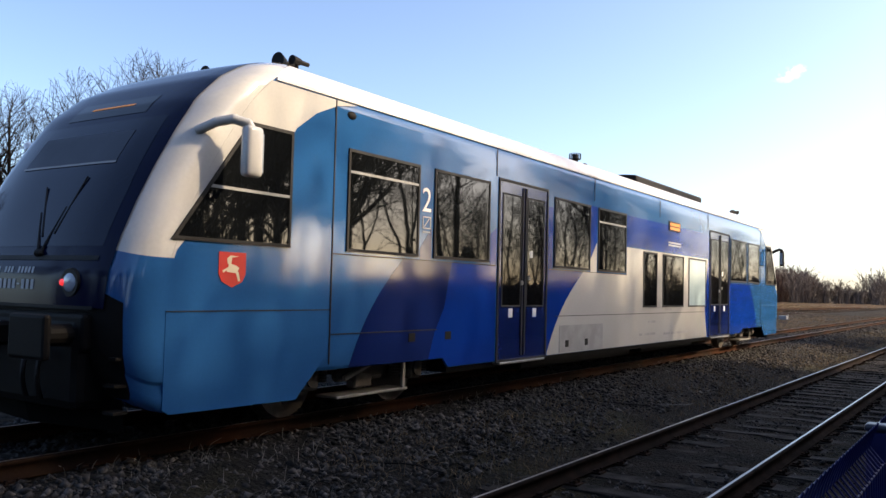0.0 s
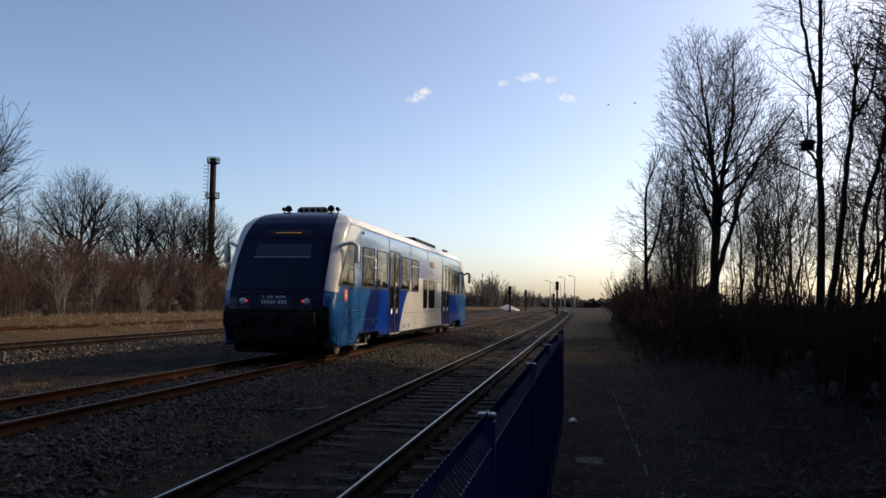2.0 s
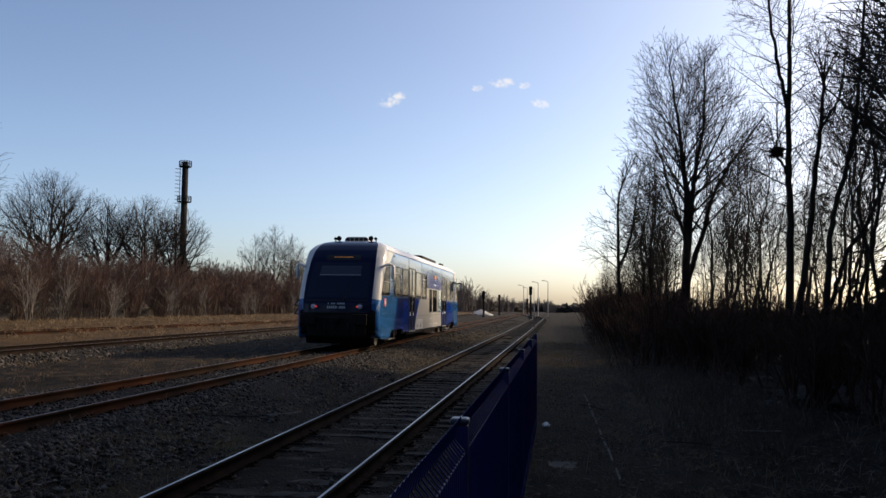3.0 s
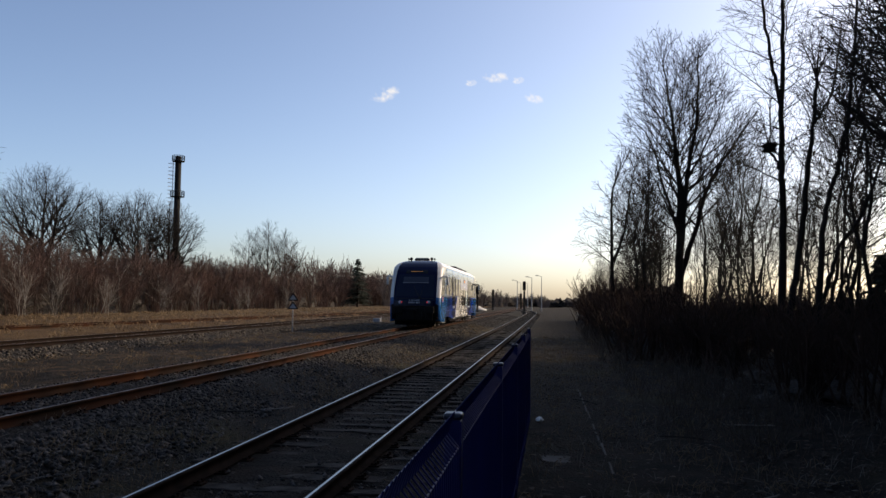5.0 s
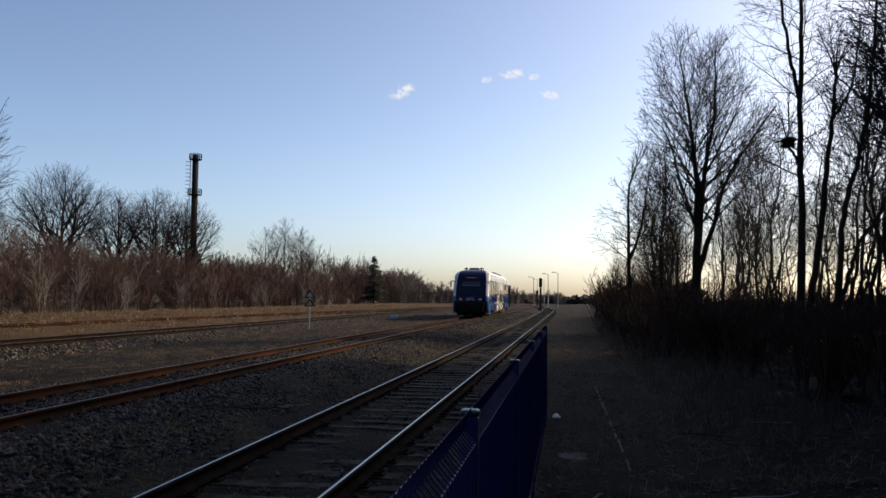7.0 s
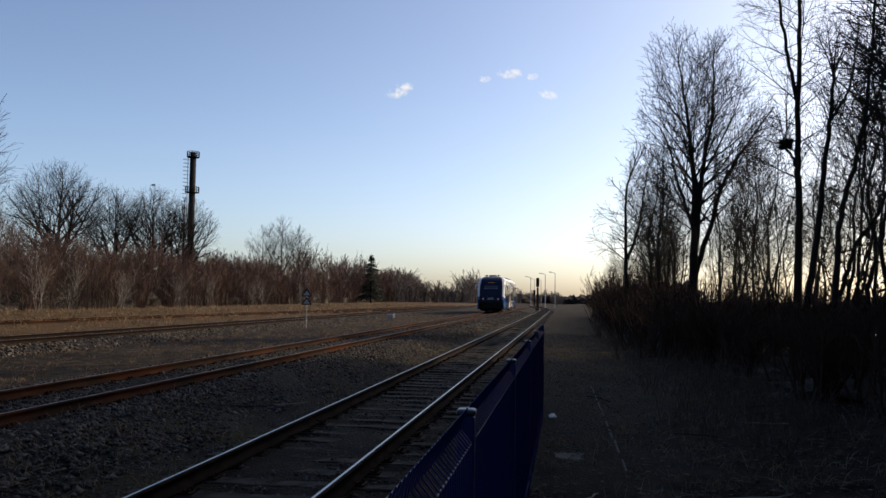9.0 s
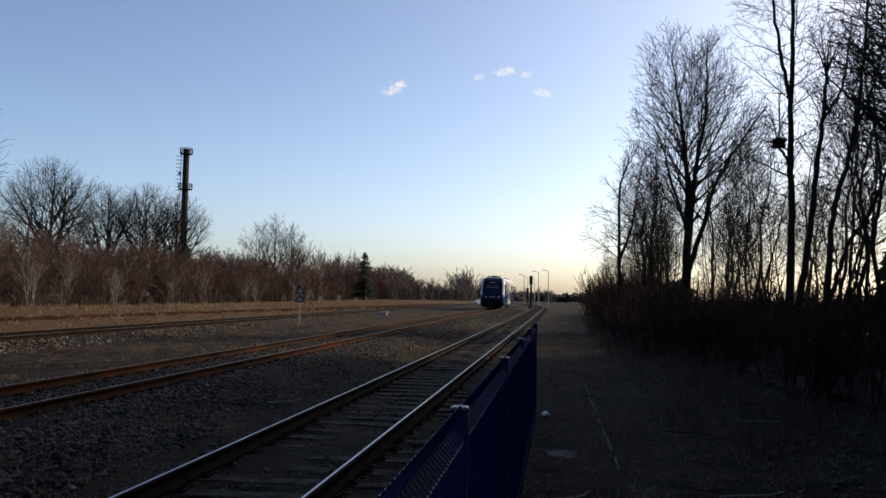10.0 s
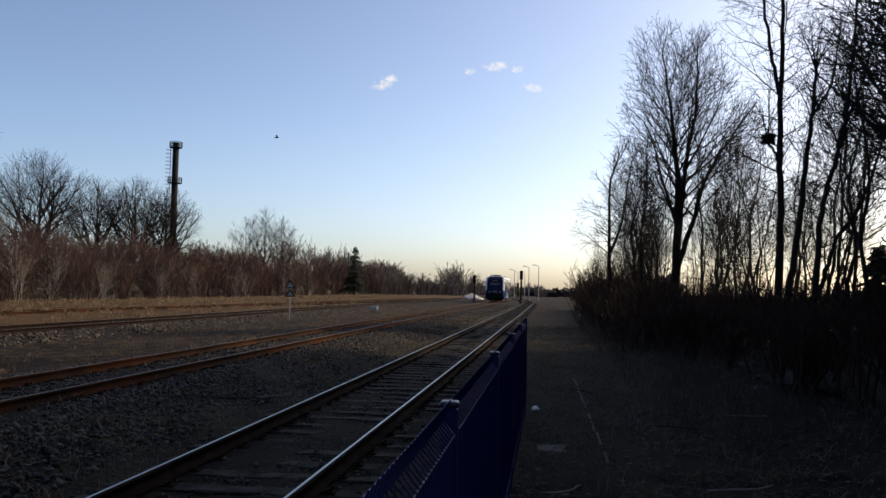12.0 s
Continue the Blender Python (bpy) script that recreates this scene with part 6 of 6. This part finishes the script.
def build_sign():
    x, y = at(17.5, 45.6)
    t = thing("warning_sign", "two stacked white triangular signs on a thin post", "sign", pose(x, y, float(ground_z(x, y)), 0, 0, 12))
    part("post", cyl(bmesh.new(), (0, 0, 0), (0, 0, 2.05), 0.03, n=8), "grey", t)
    for z in (1.36, 1.82):
        bm = bmesh.new()
        tri = [(-0.29, z - 0.13), (0.29, z - 0.13), (0.0, z + 0.30)]
        vs = [bm.verts.new((a, -0.035, b)) for a, b in tri]
        f = bm.faces.new(vs)
        r = bmesh.ops.extrude_face_region(bm, geom=[f])
        bmesh.ops.translate(bm, vec=(0, 0.012, 0), verts=[v for v in r["geom"] if isinstance(v, bmesh.types.BMVert)])
        plate_ob = part("sign_plate", bm, "black", t, "dark-rimmed triangular sign plate")
        bm = bmesh.new()
        vs = [bm.verts.new((a * 0.66, -0.039, z + 0.01 + (b - z - 0.01) * 0.62)) for a, b in tri]
        bm.faces.new(vs)
        part("sign_face", bm, "grey", plate_ob, "white sign face")


def build_signal(x, y, h, z=0.0):
    t = thing("railway_signal", "slim signal mast with a black lamp head", "signal", pose(x, y, z), "signals at the end of the yard")
    part("mast", cyl(bmesh.new(), (0, 0, 0), (0, 0, h - 0.9), 0.07, n=8), "dark_steel", t)
    head = part("lamp_head", box(bmesh.new(), -0.27, 0.27, -0.12, 0.12, h - 1.5, h, 0.12, 2), "black", t, "black signal lamp head")
    for k in range(3):
        part("hood", cyl(bmesh.new(), (0, -0.12, h - 1.2 + 0.45 * k), (0, -0.34, h - 1.22 + 0.45 * k), 0.13, n=10), "black", head)
    part("foot", box(bmesh.new(), -0.3, 0.3, -0.3, 0.3, -0.2, 0.25, 0.03), "concrete", t)
    part("ladder", box(bmesh.new(), -0.16, 0.16, 0.18, 0.22, 0.3, h - 1.6), "dark_steel", t)


def build_lamp(x, y, h):
    t = thing("street_lamp", "tall grey lamp post with a short arm", "lamp post", pose(x, y, 0.0), "lamp posts at the end of the yard")
    part("post", cyl(bmesh.new(), (0, 0, -0.2), (0, 0, h), 0.12, 0.06, 8), "grey", t)
    part("arm", cyl(bmesh.new(), (0, 0, h), (-0.9, 0, h + 0.25), 0.05, n=6), "grey", t)
    part("lantern", box(bmesh.new(), -1.4, -0.75, -0.14, 0.14, h + 0.18, h + 0.33, 0.04), "grey", t)


build_tower()
build_sign()
for az, d, h in ((1.83, 138, 5.2), (5.02, 150, 4.6), (3.95, 190, 4.6), (2.05, 210, 4.0)):
    build_signal(*at(az, d), h)
for az, d, h in ((0.66, 190, 7.6), (1.32, 190, 7.3), (2.3, 215, 7.2), (2.05, 270, 8), (1.6, 280, 8)):
    build_lamp(*at(az, d), h)

bm = bmesh.new()
box(bm, -0.35, 0.25, -0.2, 0.2, 0.0, 0.34, 0.04)
cyl(bm, (0.3, 0, 0.05), (0.3, 0, 0.45), 0.04, n=8)
ob = tagged(part("point_motor", bm, "grey"), "small grey point-machine box beside the yard track", "point machine")
ob.matrix_basis = pose(-14.0, 67, float(ground_z(-14.0, 67)) - 0.01)
ob = mound("pale_heap", [at(5.6, 172), at(4.6, 176)], 4.0, 1.0, "low pale heap of chippings far down the yard", 41, "grey")
ob["category"] = "heap"

rg = random.Random(9)
bm = bmesh.new()
bmesh.ops.create_icosphere(bm, subdivisions=2, radius=0.055)
for v in bm.verts:
    v.co = Vector((v.co.x * rg.uniform(0.7, 1.3), v.co.y * rg.uniform(0.7, 1.3), max(-0.02, v.co.z * rg.uniform(0.4, 1.0))))
ob = tagged(part("crumpled_paper", bm, "paper"), "crumpled white paper on the ground by the fence", "litter")
ob.matrix_basis = pose(-0.17, 13.0, -0.10)
bm = bmesh.new()
for k in range(9):
    y = 9.2 + k * 1.05
    box(bm, 0.645 - 0.012 * k, 0.675 - 0.012 * k, y, y + 0.9, -0.2, -0.126 + 0.012 * math.sin(k * 2.1), 0.006)
tagged(part("kerb", bm, "concrete"), "half-buried weathered concrete kerb beside the path", "kerb", kind="structure")
bm = bmesh.new()
for k in range(7):
    y = 6.2 + k * 1.2 + rg.uniform(-0.2, 0.2)
    x = 0.15 + rg.uniform(-0.12, 0.12)
    box(bm, x - 0.17, x + 0.17, y, y + 0.45, -0.2, -0.146, 0.01)
tagged(part("paving", bm, "concrete"), "worn sunken paving slabs of an old path", "paving", kind="structure")
for k in range(14):
    bm = bmesh.new()
    p = Vector((0, 0, 0))
    d = Vector((1, 0.2, 0.15)).normalized()
    for _ in range(5):
        q = p + d * rg.uniform(0.08, 0.22)
        cyl(bm, p, q, 0.010, 0.007, 5)
        d = wander(rg, d, 0.4)
        d.z = abs(d.z) * 0.2
        p = q
    x, y = rg.choice(((rg.uniform(0.2, 3.5), rg.uniform(6, 18)), (rg.uniform(-5.6, -3.2), rg.uniform(4, 14))))
    ob = tagged(part("fallen_twig", bm, "pale_bark" if k % 3 == 0 else "twig"), "dry fallen twig on the ground", "twig", "fallen twigs")
    ob.matrix_basis = pose(x, y, float(ground_z(x, y)) + 0.015, 0, 0, rg.uniform(0, 360))

# A nest in the forked tree.
x, y = at(-14.08, 31.95)
segs = []
for _ in range(380):
    a, r0 = rg.uniform(0, 6.28), rg.uniform(0.03, 0.19)
    p = Vector((x + r0 * math.cos(a), y + r0 * math.sin(a), 7.28 + r0 * 0.5 + rg.uniform(-0.14, 0.12)))
    segs.append((p, p + Vector((rg.uniform(-0.2, 0.2), rg.uniform(-0.2, 0.2), rg.uniform(-0.08, 0.1))), 0.02, 0.012))
v, f = tubes([s[0] for s in segs], [s[1] for s in segs], [s[2] for s in segs], [s[3] for s in segs], 3)
tagged(new("nest", raw_mesh("nest", v, f, ["twig"])), "dark nest of twigs high in the forked tree", "nest")


# ---- clouds ----
def build_cloud(p, w, h, roll):
    c = Vector(p)
    m = look(c, (0, 0, 1.68), roll)
    n = 12
    vs, fs = [], []
    for j in range(n + 1):
        for i in range(n + 1):
            vs.append(((i / n - 0.5) * w, (j / n - 0.5) * h, 4 * math.sin(i * 0.9) * math.cos(j * 0.7)))
    for j in range(n):
        for i in range(n):
            a = j * (n + 1) + i
            fs.append((a, a + 1, a + n + 2, a + n + 1))
    ob = part("cloud", (vs, fs), "cloud")
    ob.matrix_basis = m
    ob.visible_shadow = False
    tagged(ob, "small white wisp of cloud in the sky", "cloud", kind="structure")


for p, w, h, roll in (((-133, 1925, 528), 80, 34, 6), ((-388, 1901, 486), 88, 42, -14), ((-44, 1941, 481), 62, 30, 24), ((-80, 1930, 520), 40, 22, 0), ((-190, 1925, 515), 40, 20, 0)):
    build_cloud(p, w, h, roll)


# ---- birds ----
def build_bird(span, label):
    b = thing("bird", label, "bird", None, "birds in flight")
    part("body", ball(bmesh.new(), (0, 0, 0), 0.10 * span, 10, (2.4, 0.8, 0.8)), "feather", b)
    wings = []
    for s in (1, -1):
        bm = bmesh.new()
        pts = [(0.10, 0), (0.13, 0.25), (0.04, 0.5), (-0.08, 0.26), (-0.10, 0)]
        top = [bm.verts.new((x * span, s * y * span, 0.012 * span)) for x, y in pts]
        low = [bm.verts.new((x * span, s * y * span, -0.012 * span)) for x, y in pts]
        bm.faces.new(top)
        bm.faces.new(low[::-1])
        for i in range(5):
            bm.faces.new((top[i], top[(i + 1) % 5], low[(i + 1) % 5], low[i]))
        wings.append(part("wing", bm, "feather", b))
    part("tail", box(bmesh.new(), -0.36 * span, -0.18 * span, -0.06 * span, 0.06 * span, -0.01, 0.01), "feather", b)
    return b, wings


BIRDS = [build_bird(0.55, "small dark bird gliding high over the yard"), build_bird(0.55, "small dark bird gliding high over the yard"), build_bird(0.8, "dark bird flying past the chimney")]
RAILCAR, WHEELS = build_railcar()



# ---- motion ----
def run(t):
    """Metres gone by the railcar after t seconds: it pulls away evenly."""
    return 7.1 * t + 0.245 * t * t


def motions():
    rows = []
    for k in range(25):
        t = k * 0.5
        y = 4.0 + run(t)
        rows.append((t, pose(far_x(y), y, 0.244, 0, 0, 0.296)))
    walk(RAILCAR, rows)
    for ws, y in WHEELS:
        walk(ws, [(k / 30, pose(0, y, 0.42, -math.degrees(run(k / 30) / 0.42) % 360)) for k in range(361)])
    tracks = [
        [(0.0, -8.8, 97.6, 21.9), (0.5, -5.6, 97.6, 22.7), (1.0, -2.4, 97.6, 23.4), (1.5, 0.1, 97.4, 24.2), (2.0, 2.7, 97.3, 24.6), (2.5, 5.5, 97.2, 24.5), (4.0, 13, 97, 24.5), (12.0, 56, 95, 27)],
        [(0.0, -5.6, 97.6, 22.5), (0.5, -2.4, 97.6, 23.3), (1.0, 0.5, 97.3, 24.6), (1.5, 2.9, 97.2, 25.1), (2.0, 5.7, 97.2, 24.7), (2.5, 8.6, 97, 24.6), (4.0, 17, 97, 25), (12.0, 62, 95, 28)],
        [(0.0, -62, 58, 6.0), (6.0, -44.5, 66.8, 9.0), (9.5, -35.5, 71, 11.9), (10.5, -32.5, 72.2, 12.9), (12.0, -25.2, 74.6, 15.6)],
    ]
    for (bird, wings), rows in zip(BIRDS, tracks):
        walk(bird, [(t, pose(x, y, z, 8 * math.sin(3 * t), -8, 8)) for t, x, y, z in rows])
        for s, w in zip((1, -1), wings):
            walk(w, [(k * 0.2, pose(0, 0, 0, s * (10 + 18 * math.sin(k * 1.9)))) for k in range(61)])


motions()
